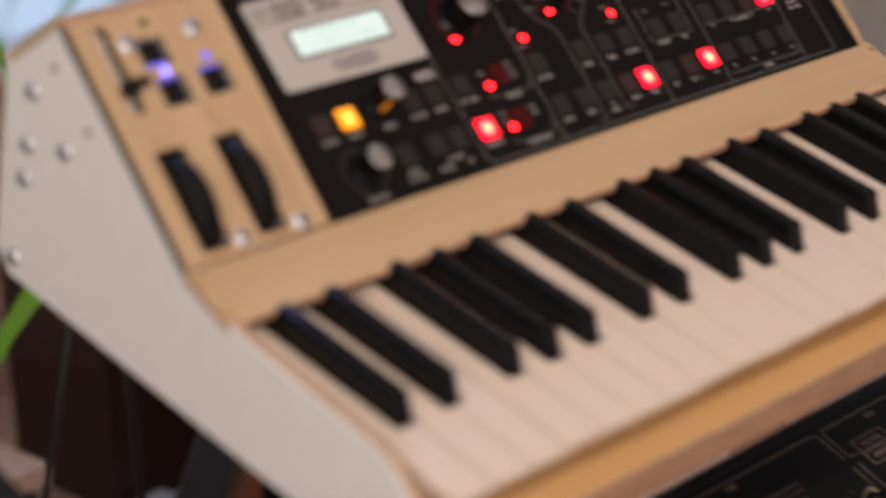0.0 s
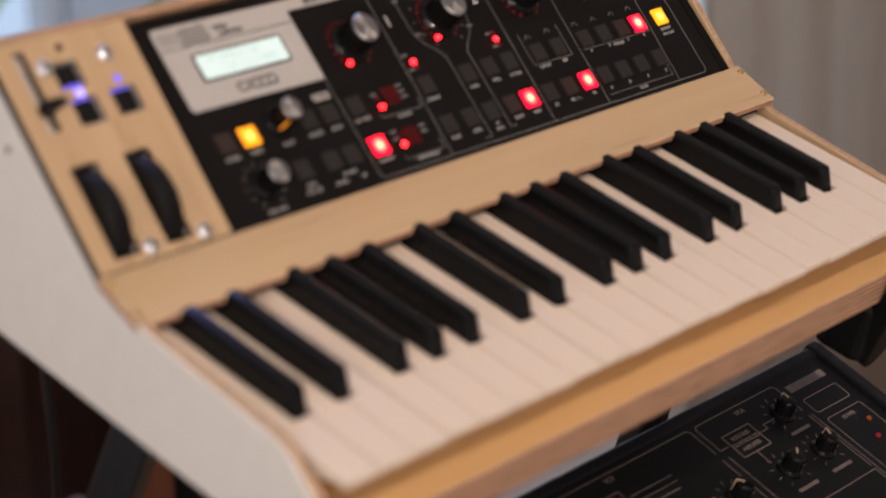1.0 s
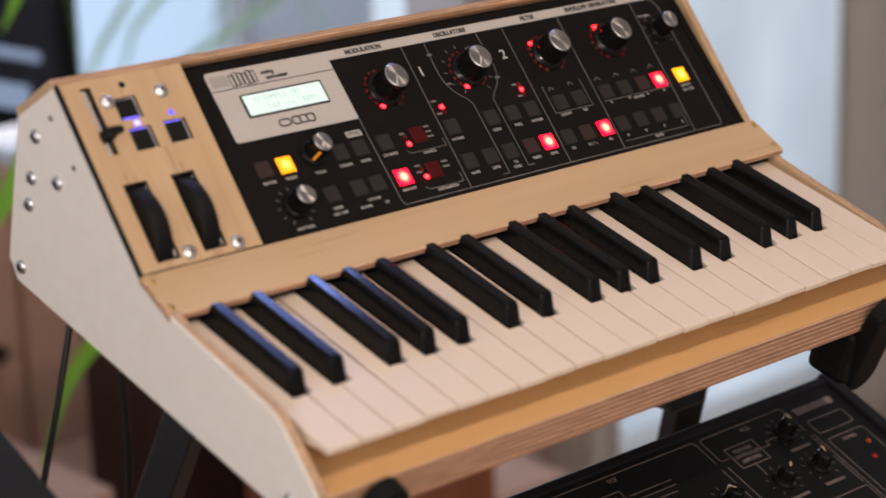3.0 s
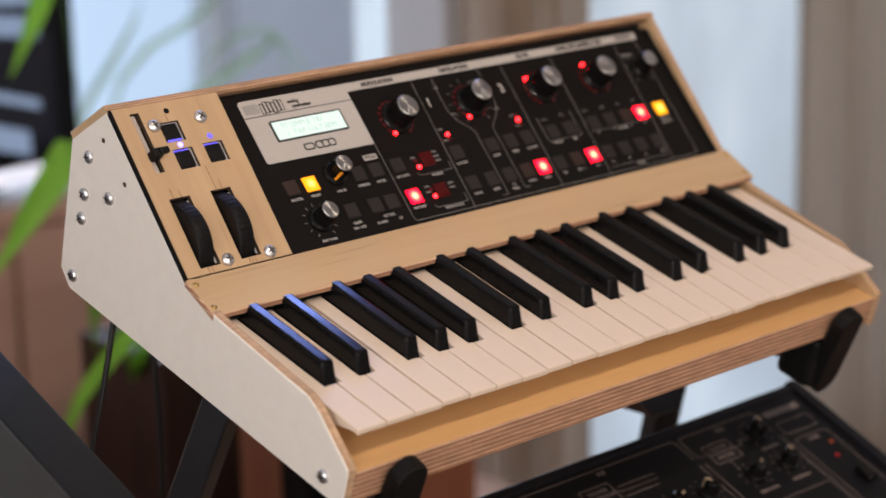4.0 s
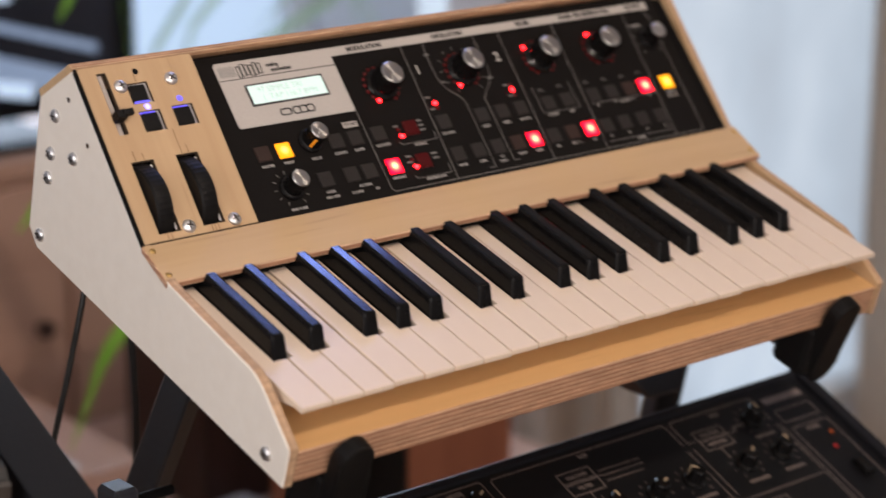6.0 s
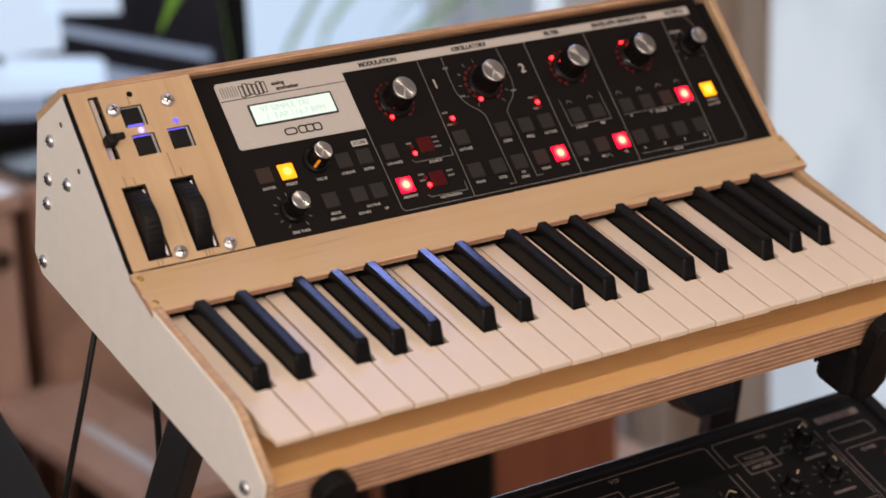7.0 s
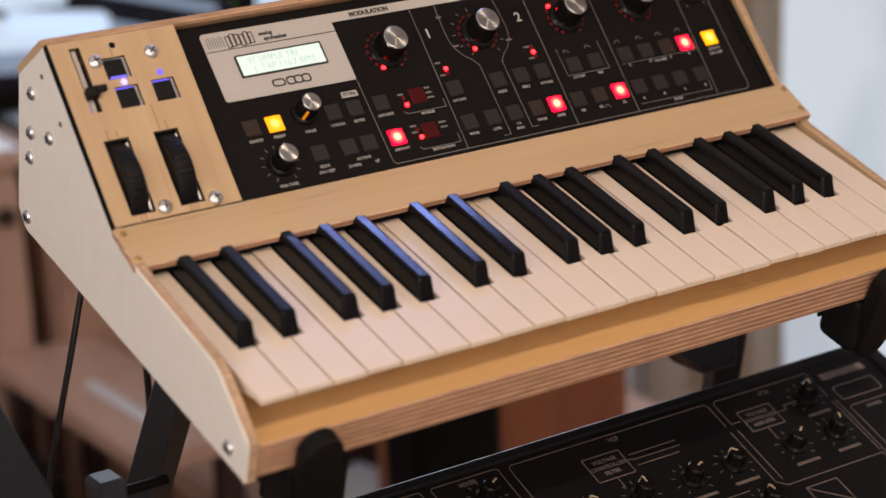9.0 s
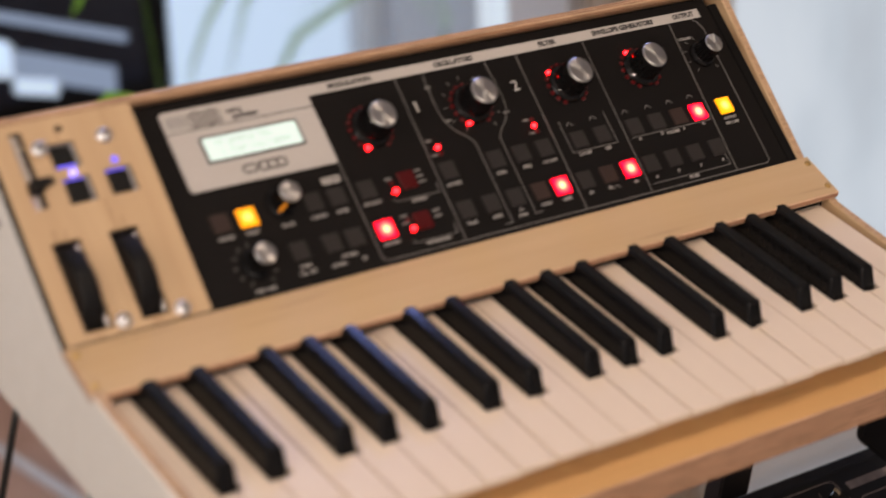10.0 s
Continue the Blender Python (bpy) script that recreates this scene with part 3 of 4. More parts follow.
# scorch marks left by the cutter beside the openings
b = bmesh.new()
for x, y0, y1 in ((8.2, 56, 63), (14.5, 56, 61), (43.0, 55.5, 74), (48.0, 56, 62), (10.0, 0.6, 4.8), (13.0, 0.6, 4.6), (43.5, 0.6, 4.8), (45.8, 0.6, 4.2), (48.4, 0.6, 4.9), (30.5, 109.5, 116.0), (57.5, 91, 95)):
    stroke([(x * mm, y0 * mm), (x * mm, y1 * mm)], 0.0008, 0.00006, b, 0.0)
part("scorch_mark", b, wood("scorch", (0.36, 0.22, 0.11), (0.24, 0.13, 0.06), "Y", 0.6), sy, "", PLATE)["kind"] = "stuff"
for x, y in ((7.2, 98),):
    part("slider_track", box((x - 1.6) * mm, (x + 1.6) * mm, 76 * mm, 119.5 * mm, -0.0038, -0.0022, 0.0003), speckled("slider_metal", (0.50, 0.44, 0.40), (0.4, 0.36, 0.33), 200, 0.5), sy, "", PLATE)
    part("blue_glow_strip", box((x - 2.8) * mm, (x - 1.7) * mm, 76.2 * mm, 84 * mm, -0.0038, -0.0028, 0.0002), BLUE_DIM, sy, "", PLATE)
    b = box((x - 3.6) * mm, (x + 4.2) * mm, 84.5 * mm, 90.5 * mm, -0.002, 0.0075, 0.0012, 2)
    box((x + 1.0) * mm, (x + 8.5) * mm, 85.5 * mm, 89.8 * mm, 0.0050, 0.0090, 0.0012, 2, b)
    part("slider_handle", b, RUBBER, sy, "small black plastic slider handle", PLATE)
b = box(-0.0062, 0.0062, -0.0062, 0.0062, -0.004, -0.0002, 0.0009, 2)
plate_btn = mesh_of(b, "plate_button", RUBBER)
b = holed(-0.0074, 0.0086, -0.0074, 0.0076, [(-0.0064, 0.0066, -0.0064, 0.0064)], 0.0012)
plate_rim = mesh_of(b, "button_rim", speckled("rim_grey", (0.42, 0.41, 0.42), (0.34, 0.33, 0.34), 200, 0.4))
for k, (x, y) in enumerate(BTN):
    o = part("button", plate_btn, None, sy, "square black button in a plywood opening", PLATE @ pose(x * mm, y * mm, 0))
    part("button_rim", plate_rim, None, o, "", pose(0, 0, -0.0022))
    g = box(-0.0056, 0.0056, 0.0, 0.0012, -0.0028, -0.0012, 0.0003)
    part("blue_glow_strip", g, BLUE_DIM, o, "", pose(0, -0.0064 if k == 0 else 0.0062, 0.0011 if k == 0 else 0))
    g = box(0.0068, 0.0080, -0.0060, 0.0030, -0.0036, -0.0024, 0.0003)
    part("blue_glow_strip", g, BLUE_FAINT, o)
led = mesh_of(lathe([(0.0020, 0), (0.0020, 0.0008), (0.0014, 0.0016), (0.0003, 0.0019)], 16), "blue_led", BLUE_LED, True)
led2 = mesh_of(lathe([(0.0022, 0), (0.0022, 0.0006), (0.0015, 0.0010), (0.0003, 0.0012)], 16), "blue_led", BLUE_DIM, True)
part("blue_led", led, None, sy, "", PLATE @ pose(31.6 * mm, 92.3 * mm, -0.0006))
part("blue_led", led2, None, sy, "", PLATE @ pose(57.2 * mm, 94.8 * mm, -0.0006))


def wheel():
    n = 96

    def rim(a, k):
        notch = 0.085 * math.exp(-(((a - 2.0) / 0.10) ** 2)) if 0 < k < 7 else 0
        ridge = 0.007 if 1 < k < 6 and int(round(a / (2 * math.pi) * n)) % 2 and abs(a - 2.0) > 0.25 else 0
        return 1 - notch - ridge

    b = lathe([(0.018, -0.0066), (0.0280, -0.0066), (0.0294, -0.0056), (0.0298, -0.003), (0.0298, 0.002), (0.0294, 0.0046), (0.0280, 0.0056), (0.018, 0.0056)], n, None, (0, 0, 0), rim)
    b.transform(Matrix.Rotation(radians(90), 4, "Y"))
    return mesh_of(b, "wheel", RUBBER)


WH = wheel()
for k, x in enumerate(WHEELS):
    part("control_wheel", WH, None, sy, "black ribbed rubber wheel set in a slot", PLATE @ pose(x * mm, 30.4 * mm, -0.0197))
    b = stroke([((x + 7.4) * mm, 8 * mm), ((x + 7.4) * mm, 53 * mm)], 0.0012, 0.0008, None, -0.0035)
    part("wheel_bracket", b, CHROME, sy, "", PLATE)

# black control panel
part("front_panel", box(78.0 * mm, 511.0 * mm, 0, 126.5 * mm, -0.003, 0, 0.0004), BLACK_PANEL, sy, "black metal panel with white printing", PANEL)


def printed(name, b, ink, label="", z=0.0):
    return part(name, b, ink, sy, label, PANEL @ pose(0, 0, z))


def say(text, x, y, size, ink=INK_GREY, z=0.0002, bold=0.00006):
    me = letters(text, size * mm * 1.35, 0.0001, bold)
    me.materials.clear()
    me.materials.append(ink)
    return part("lettering", me, None, sy, "", PANEL @ pose(x * mm, y * mm, z))


b = prism([(c[0] * mm, c[1] * mm) for c in [(97.5, 69.6), (191.6, 69.0), (192.4, 70), (192.6, 113.0), (501.0, 113.0), (501.0, 119.4), (98, 119.9), (96.2, 118), (96.0, 71)]], 0.0, 0.0003, "z")
printed("silver_field", b, SILVER, "silver-grey printed field round the display")
printed("printed_rule", stroke([(97 * mm, 106.3 * mm), (192.3 * mm, 106.3 * mm)], 0.0006, 0.00045), INK_BLACK)
b = prism([(c[0] * mm, c[1] * mm) for c in [(114.0, 84.2), (177.2, 84.2), (177.6, 84.8), (177.6, 100.2), (177.0, 100.8), (114.2, 100.8), (113.6, 100.2), (113.6, 84.8)]], 0, 0.0011, "z")
bez = part("display", b, INK_BLACK, sy, "lit pale green-white display with faint text", PANEL)
part("display_glass", box(114.9 * mm, 176.4 * mm, 85.4 * mm, 99.7 * mm, 0.0006, 0.00125, 0.0002), LCD, bez)
for s, x, y in (("97 SIMPLE TRI", 140.0, 95.4), ("(  TAP 116.7 BPM", 146.5, 89.4)):
    me = letters(s, 0.0062, 0.00005)
    me.materials.clear()
    me.materials.append(LCD_INK)
    part("lettering", me, None, bez, "", pose(x * mm, y * mm, 0.00135))
# maker's mark below the display and the name block above it, as plain rounded shapes
for cx, rx, ry in ((137.2, 4.3, 2.3), (146.2, 2.9, 2.6), (151.8, 2.9, 2.6), (157.6, 2.9, 2.6)):
    ring = [((cx + rx * math.copysign(abs(math.cos(radians(a))) ** 0.6, math.cos(radians(a)))) * mm, (76.9 + ry * math.copysign(abs(math.sin(radians(a))) ** 0.6, math.sin(radians(a)))) * mm) for a in range(0, 361, 20)]
    printed("maker_mark", stroke(ring, 0.0011, 0.0004), INK_BLACK)
b = bmesh.new()
for k in range(7):
    x = 99.5 + k * 1.9
    stroke([(x * mm, 109.2 * mm), (x * mm, (115.5 + (k % 2) * 0.8) * mm)], 0.0011, 0.0004, b)
tagged(printed("name_mark", b, INK_FADED), kind="stuff")
b = bmesh.new()
for k in range(6):
    x = 114.6 + k * 3.4
    pts = [(x - 1.3, 107.4 + (k % 3) * 0.5), (x + 1.3, 107.4 + (k % 3) * 0.5), (x + 1.3, 115.6 + (k * 5 % 3) * 0.7), (x - 1.3, 115.6 + (k * 5 % 3) * 0.7)]
    stroke([(u * mm, v * mm) for u, v in pts + pts[:1]], 0.0007, 0.0004, b)
tagged(printed("name_mark", b, INK_BLACK), kind="stuff")
say("analog", 142.4, 113.7, 2.8, INK_BLACK, 0.00035, 0.00018)
say("synthesizer", 148.4, 109.7, 2.8, INK_BLACK, 0.00035, 0.00018)
for s, x in (("MODULATION", 222), ("OSCILLATORS", 298), ("FILTER", 371), ("ENVELOPE GENERATORS", 434), ("OUTPUT", 486)):
    say(s, x + 0.8, 116.2, 3.4, INK_BLACK, 0.00035, 0.00024)
# white rules between the sections
b = bmesh.new()
P = lambda pts: [(x * mm, y * mm) for x, y in pts]
stroke(P([(192.4, 69), (192.4, 7), (194.5, 4.4), (494, 4.4), (496.5, 6.5), (498.5, 104), (496, 110), (492, 113)]), 0.0005, 0.00015, b)
for x0, x1 in ((253.5, 250.5), (345.0, 342.0), (398.6, 395.0), (472.6, 467.0)):
    stroke(P([(x0, 113), (x1, 4.4)]), 0.0005, 0.00015, b)
stroke(P([(273.5, 112), (272.4, 92)] + arc(297, 88, 24.5, 170, 238, 14) + [(287.5, 62), (287.0, 8), (281.5, 8)]), 0.00045, 0.00015, b)
stroke(P([(320.5, 112), (321.5, 92)] + arc(297, 88, 24.5, 10, -58, 14) + [(306, 62), (305.5, 10), (311, 10)]), 0.00045, 0.00015, b)
stroke(P([(352, 63), (352, 41.5), (388, 41.5), (388, 63)]), 0.0004, 0.00015, b)
stroke(P([(400, 42.0), (466.5, 42.0), (466.5, 47)]), 0.0004, 0.00015, b)
stroke(P([(399.5, 9.5), (464, 9.5), (464, 20)]), 0.0004, 0.00015, b)
stroke(P([(216, 39.5), (218, 37.5), (248.5, 37.5), (248.5, 43)]), 0.0004, 0.00015, b)
stroke(P([(216, 12.5), (218, 10.5), (247.5, 10.5), (247.5, 17)]), 0.0004, 0.00015, b)
printed("printed_rule", b, INK_RULE)
for s, x, y, z in (("1", 259.4, 92, 7.5), ("2", 334.3, 92.4, 7.5)):
    say(s, x, y, z, INK_WHITE)
WORDS = [("MASTER", 105, 39.6), ("PRESET", 122, 39.6), ("VALUE", 144.5, 39.0), ("CURSOR", 165.3, 39.6), ("ENTER", 181.5, 39.6), ("FINE TUNE", 114.5, 5.6), ("GLIDE", 143.8, 13.2), ("ON / OFF", 143.8, 9.2), ("DOWN", 164.5, 9.2), ("OCTAVE", 173.0, 13.2), ("UP", 181.5, 9.2),
         ("LFO RATE", 202, 39.8), ("SOURCE", 233, 35.6), ("AMOUNT", 202.8, 13.8), ("DESTINATION", 233, 8.6), ("OCTAVE", 260.2, 39.8), ("WAVE", 260, 13.8), ("LEVEL", 278.7, 13.8), ("GLIDE", 295.5, 39.8), ("1-2", 296.5, 14.4), ("SYNC", 296.5, 10.8), ("FREQ", 315.2, 39.8), ("OCTAVE", 332.7, 39.8), ("WAVE", 315.8, 13.8), ("LEVEL", 332.2, 13.8),
         ("CUTOFF", 360.4, 39.2), ("RES", 379, 39.2), ("KB", 350.9, 13.8), ("EG", 366.5, 13.8), ("OL", 387, 13.8), ("A", 405.7, 40.2), ("D", 424.1, 40.2), ("S", 442.7, 40.2), ("R", 459.5, 40.2), ("VOLUME", 433, 39.6), ("A", 404.2, 13.6), ("D", 422.7, 13.6), ("S", 441.2, 13.6), ("R", 460.2, 13.6), ("FILTER", 432, 7.6), ("OUTPUT", 482.6, 40.2), ("ON / OFF", 482.6, 36.6), ("VOLUME", 479, 100)]
for s, x, y in WORDS:
    say(s, x, y, 2.0)
st = box(176.5 * mm, 188.5 * mm, 57.4 * mm, 61.6 * mm, 0, 0.0003, 0)
printed("printed_plate", st, SILVER)
say("STORE", 182.5, 59.5, 2.4, INK_BLACK, 0.00035)
# tiny unreadable scales and wave signs
b = bmesh.new()
for x, y, w in ((240, 53.5, 3), (240, 49.8, 3.5), (240, 46.2, 4), (218.5, 52, 3), (240, 27, 4), (240, 23.4, 4), (217.5, 28, 3.5), (217, 23.5, 3.5), (256.5, 69.5, 3), (256.5, 60, 3), (329.5, 69, 3), (330, 60, 3), (273, 103, 3), (319, 77, 3.4), (276.5, 79.5, 3), (310, 103, 3)):
    stroke([((x - w / 2) * mm, y * mm), ((x + w / 2) * mm, y * mm)], 0.0013, 0.00015, b)
for x, y in ((359, 60), (378, 61), (404, 60), (423, 60), (441, 60), (459, 60.5), (371.5, 13.5)):
    stroke(P([(x - 2.4, y - 1), (x - 0.8, y + 1), (x + 0.6, y + 0.8), (x + 2.2, y - 1)]), 0.0005, 0.00015, b)
for cx, cy, r, n0, n1, cnt in ((297, 86.5, 17.5, 235, -55, 11), (485.8, 86.7, 11.5, 230, -50, 9), (114.5, 21.0, 11.2, 238, -58, 11)):
    for k in range(cnt):
        a = radians(n0 + (n1 - n0) * k / (cnt - 1))
        stroke([((cx + r * math.cos(a)) * mm, (cy + r * math.sin(a)) * mm), ((cx + (r + 2) * math.cos(a)) * mm, (cy + (r + 2) * math.sin(a)) * mm)], 0.0005, 0.00015, b)
tagged(printed("printed_scale", b, INK_RULE), kind="stuff")

# square buttons
bb = box(-0.0055, 0.0055, -0.0055, 0.0055, -0.001, 0.0012, 0.0006, 2)
me0 = mesh_of(bb, "button", BUTTON_GREY)
MESH = {}
for key, m in (("grey", BUTTON_GREY), ("warm", BUTTON_SPILL), ("red", RED_LIT), ("amber", AMBER_LIT), ("yellow", YELLOW_LIT), ("dim", RED_DIM)):
    MESH[key] = me0.copy()
    MESH[key].materials.clear()
    MESH[key].materials.append(m)
UP = [(105, "warm"), (122, "amber"), (165.3, "grey"), (181.5, "grey"), (201.9, "grey"), (230.6, "dim"), (260.3, "grey"), (295.8, "grey"), (315.2, "grey"), (332.9, "grey"), (360.4, "grey"), (379, "grey"), (405.6, "grey"), (424.2, "grey"), (442.7, "warm"), (459.6, "red"), (482.8, "yellow")]
LOW = [(143.8, "grey"), (165.6, "grey"), (180.9, "grey"), (202.5, "red"), (228.6, "dim"), (260.0, "grey"), (278.6, "grey"), (296.6, "grey"), (315.6, "warm"), (332.0, "red"), (350.8, "grey"), (369.1, "warm"), (387.0, "red"), (404.2, "grey"), (422.7, "grey"), (441.2, "grey"), (460.1, "grey")]
LIT = {"red": "button glowing red", "amber": "button glowing amber", "yellow": "button glowing yellow"}
for row, y in ((UP, 48.9), (LOW, 22.7)):
    for x, key in row:
        part("button", MESH[key], None, sy, LIT.get(key, ""), PANEL @ pose(x * mm, y * mm, 0))

# small lamps
dot = mesh_of(lathe([(0.0016, 0), (0.0016, 0.0005), (0.0011, 0.0011), (0.0002, 0.0012)], 12), "led", RED_LED, True)
dim = dot.copy()
dim.materials.clear()
dim.materials.append(RED_LED_DIM)
for x, y, on in ((260.7, 64.4, 1), (333.5, 64.4, 1), (220.2, 43.9, 1), (220.4, 19.3, 1), (219.6, 49.2, 0), (219.4, 25.0, 0), (260.7, 60.4, 0), (333.5, 60.4, 0), (333.5, 68.4, 0)):
    part("led", dot if on else dim, None, sy, "", PANEL @ pose(x * mm, y * mm, 0))


def knob_meshes(r, h, cap):
    n = 48
    body = lathe([(r * 1.30, 0), (r * 1.30, h * 0.10), (r * 1.22, h * 0.17), (r * 1.05, h * 0.22), (r * 0.98, h * 0.9), (r * 0.95, h * 0.985), (cap, h)], n, None, (0, 0, 0), lambda a, k: 1 - 0.03 * (k in (3, 4)) * (int(round(a / (2 * math.pi) * n)) % 2))
    top = lathe([(cap, h - 0.0003), (cap, h + 0.0004), (cap * 0.93, h + 0.0009), (cap * 0.05, h + 0.0009)], 48)
    return mesh_of(body, "knob", KNOB_BLACK), mesh_of(top, "cap", ALU)


BIG, BIGCAP = knob_meshes(0.0100, 0.0176, 0.0086)
SMALL, SMALLCAP = knob_meshes(0.0070, 0.0150, 0.0063)
bm_ = stroke([(0, 0.0005), (0, 0.0080)], 0.0008, 0.0003, None, 0.0185)
MARK = mesh_of(bm_, "pointer", INK_WHITE)
bm_ = stroke([(0, 0.0005), (0, 0.0060)], 0.0008, 0.0003, None, 0.0159)
SMARK = mesh_of(bm_, "pointer", INK_WHITE)
for x, y, turn, lit in ((222.6, 85.2, 150, 0), (297.0, 86.4, 146, 0), (371.5, 86.4, 50, 5), (432.4, 86.2, 40, 6)):
    k = part("knob", BIG, None, sy, "black ribbed knob with brushed metal cap", PANEL @ pose(x * mm, y * mm, 0))
    part("cap", BIGCAP, None, k, "brushed metal cap")
    part("pointer", MARK, None, k, "", pose(0, 0, 0, 0, 0, turn))
    for i in range(15):
        a = radians(238 - 296 * i / 14)
        part("led", dot if i == lit else dim, None, sy, "", PANEL @ pose(x * mm + 0.0135 * math.cos(a), y * mm + 0.0135 * math.sin(a), 0))
for x, y, turn in ((145.0, 52.4, 140), (114.5, 21.0, 10), (485.8, 86.7, -20)):
    k = part("knob", SMALL, None, sy, "small black knob with brushed metal cap", PANEL @ pose(x * mm, y * mm, 0))
    part("cap", SMALLCAP, None, k, "brushed metal cap")
    part("pointer", SMARK, None, k, "", pose(0, 0, 0, 0, 0, turn))
# glowing strip on the value knob stands for the amber button's reflection
b = box(-0.0009, 0.0009, -0.0078, -0.0072, 0.004, 0.0135, 0.0002)
part("knob_glint", b, AMBER_GLINT, sy, "", PANEL @ pose(145.0 * mm, 52.4 * mm, 0, 0, 0, -38))

# screws and drilled holes in the cheeks
for k, (y, z) in enumerate(((0.279, 0.054), (0.279, 0.026), (0.252, 0.036), (0.279, 0.008), (0.281, -0.037), (0.0098, -0.036))):
    add_screw(sy, pose(CL, y, z, 0, -90), False, 20 + 37 * k)
    add_screw(sy, pose(CR, y, z, 0, 90), False, 50 + 37 * k)
b = lathe([(0.0018, 0.0), (0.0018, 0.0002), (0.0004, 0.00025)], 14)
hole = mesh_of(b, "drilled_hole", BURNT)
for y, z in ((0.266, 0.072), (0.238, 0.053)):
    part("drilled_hole", hole, None, sy, "", pose(CL - 0.0001, y, z, 0, -90))
# ---- keyboard stand ----
stand = thing("keyboard_stand", SYNTH, "black two-tier metal keyboard stand with leaning posts", "keyboard stand")


def pill(w, h, t, seg=10):
    """A flat bar with round ends, standing in x and z, thick in y."""
    r = w / 2
    pts = [(r * math.cos(radians(a)), h / 2 - r + r * math.sin(radians(a))) for a in range(0, 181, 180 // seg)]
    pts += [(r * math.cos(radians(a)), -h / 2 + r + r * math.sin(radians(a))) for a in range(180, 361, 180 // seg)]
    b = prism(pts, -t / 2, t / 2, "y", 0.0028, 2)
    return b


for x in (0.044, 0.487):
    part("stop", pill(0.0255, 0.080, 0.012), RUBBER, stand, "rounded black rubber stop at the arm's end", pose(x - 0.0095, -0.0125, -0.0585, 12, -7))
    b = box(x - 0.026, x + 0.016, -0.010, 0.024, -0.092, -0.0493, 0.010, 4)
    for k in range(4):
        box(x - 0.0275, x + 0.0175, 0.016 + 0.006 * k, 0.019 + 0.006 * k, -0.086 + 0.006 * k, -0.0493, 0.001, 1, b)
    part("arm_tip", b, RUBBER, stand, "ribbed black plastic arm tip")
    part("arm", box(x - 0.013, x + 0.011, 0.040, 0.270, -0.076, -0.0493, 0.002), STAND_BLACK, stand)
    part("lower_arm", box(x + 0.006, x + 0.040, -0.16, 0.168, -0.262, -0.232, 0.002), STAND_BLACK, stand, "", pose(0, 0, 0, -9))
BACK = SYNTH.inverted()
for cx, cy, cz, sx in ((0.058, 0.215, 1.045, 0.154), (0.506, 0.194, 0.961, -0.154)):
    d = Vector((sx, -0.355, 0.922)).normalized()
    c = Vector((cx, cy, cz))
    up = c + d * (1.072 - cz) / d.z
    post = part("post", beam(c - d * (cz - 0.02) / d.z, up, 0.022, 0.024, 0.0015), STAND_BLACK, stand, "slender black steel post", BACK)
    for k in range(3):
        q = c - d * (0.05 + 0.05 * k)
        part("bolt_hole", lathe([(0.003, 0), (0.003, 0.0006), (0.0004, 0.0007)], 12), BLACK_GAP, stand, "", BACK @ Matrix.Translation(q + Vector((0, -0.0125, 0.004))) @ pose(0, 0, 0, 70))
    part("foot_bar", box(-0.02, 0.02, -0.45, 0.12, 0.0, 0.035, 0.004), STAND_BLACK, stand, "", BACK @ Matrix.Translation(Vector(((c - d * (cz - 0.03) / d.z).x, (c - d * (cz - 0.03) / d.z).y, 0))))
part("cross_bar", beam((-0.02, 0.46, 0.38), (0.58, 0.43, 0.38), 0.022, 0.022, 0.0015), STAND_BLACK, stand, "", BACK)
b = prism([(0.440, 0.985), (0.440, 0.974), (0.464, 0.950), (0.498, 0.950), (0.498, 0.985)], 0.172, 0.206, "y", 0.002)
part("clamp", b, STAND_BLACK, stand, "black angled clamp", BACK)
part("bracket_arm", lathe([(0.0035, 0), (0.0035, 0.034), (0.003, 0.0345), (0.0002, 0.0345)], 16), RUBBER, stand, "", BACK @ pose(-0.0085, 0.185, 0.984, 0, 90))
part("side_bracket", box(-0.029, -0.009, 0.168, 0.192, 0.974, 1.000, 0.003), STAND_GREY, stand, "grey-blue worn metal bracket", BACK)
part("bracket_tongue", box(-0.070, -0.050, 0.160, 0.186, 0.972, 0.990, 0.003), STAND_GREY, stand, "", BACK)
part("bracket_knob", lathe([(0.008, 0), (0.008, 0.016), (0.006, 0.018), (0.001, 0.018)], 20), RUBBER, stand, "", BACK @ pose(-0.047, 0.178, 0.978, 0, 90))

# ---- lower synthesizer ----
lo = thing("lower_synthesizer", pose(0, 0.13, 0.84), "black analogue synthesizer with a sloping panel of small knobs", "synthesizer")
X0, X1 = -0.06, 0.5725
PR = pose(0, 0, 0.135, 25)
b = prism([(-0.0120, 0.0445), (-0.0120, 0.1215), (-0.0150, 0.1280), (-0.0172, 0.1270), (-0.1459, 0.0670), (-0.1500, 0.0500), (-0.31, 0.0450), (-0.31, 0.0022)], X0 + 0.0105, X1 - 0.0115, "x", 0.0008)
part("case", b, SYNTH_DARK, lo, "black metal case with printed blocks")
part("back_rail", prism([(-0.0235, 0.1245), (-0.0230, 0.1262), (-0.0180, 0.1287), (-0.0145, 0.1275), (-0.0115, 0.1235), (-0.0115, 0.1000), (-0.0235, 0.1000)], X0 + 0.010, X1 - 0.011, "x", 0.0015, 2), CHEEK_BLACK, lo, "black plastic back rail with a pale sheen")
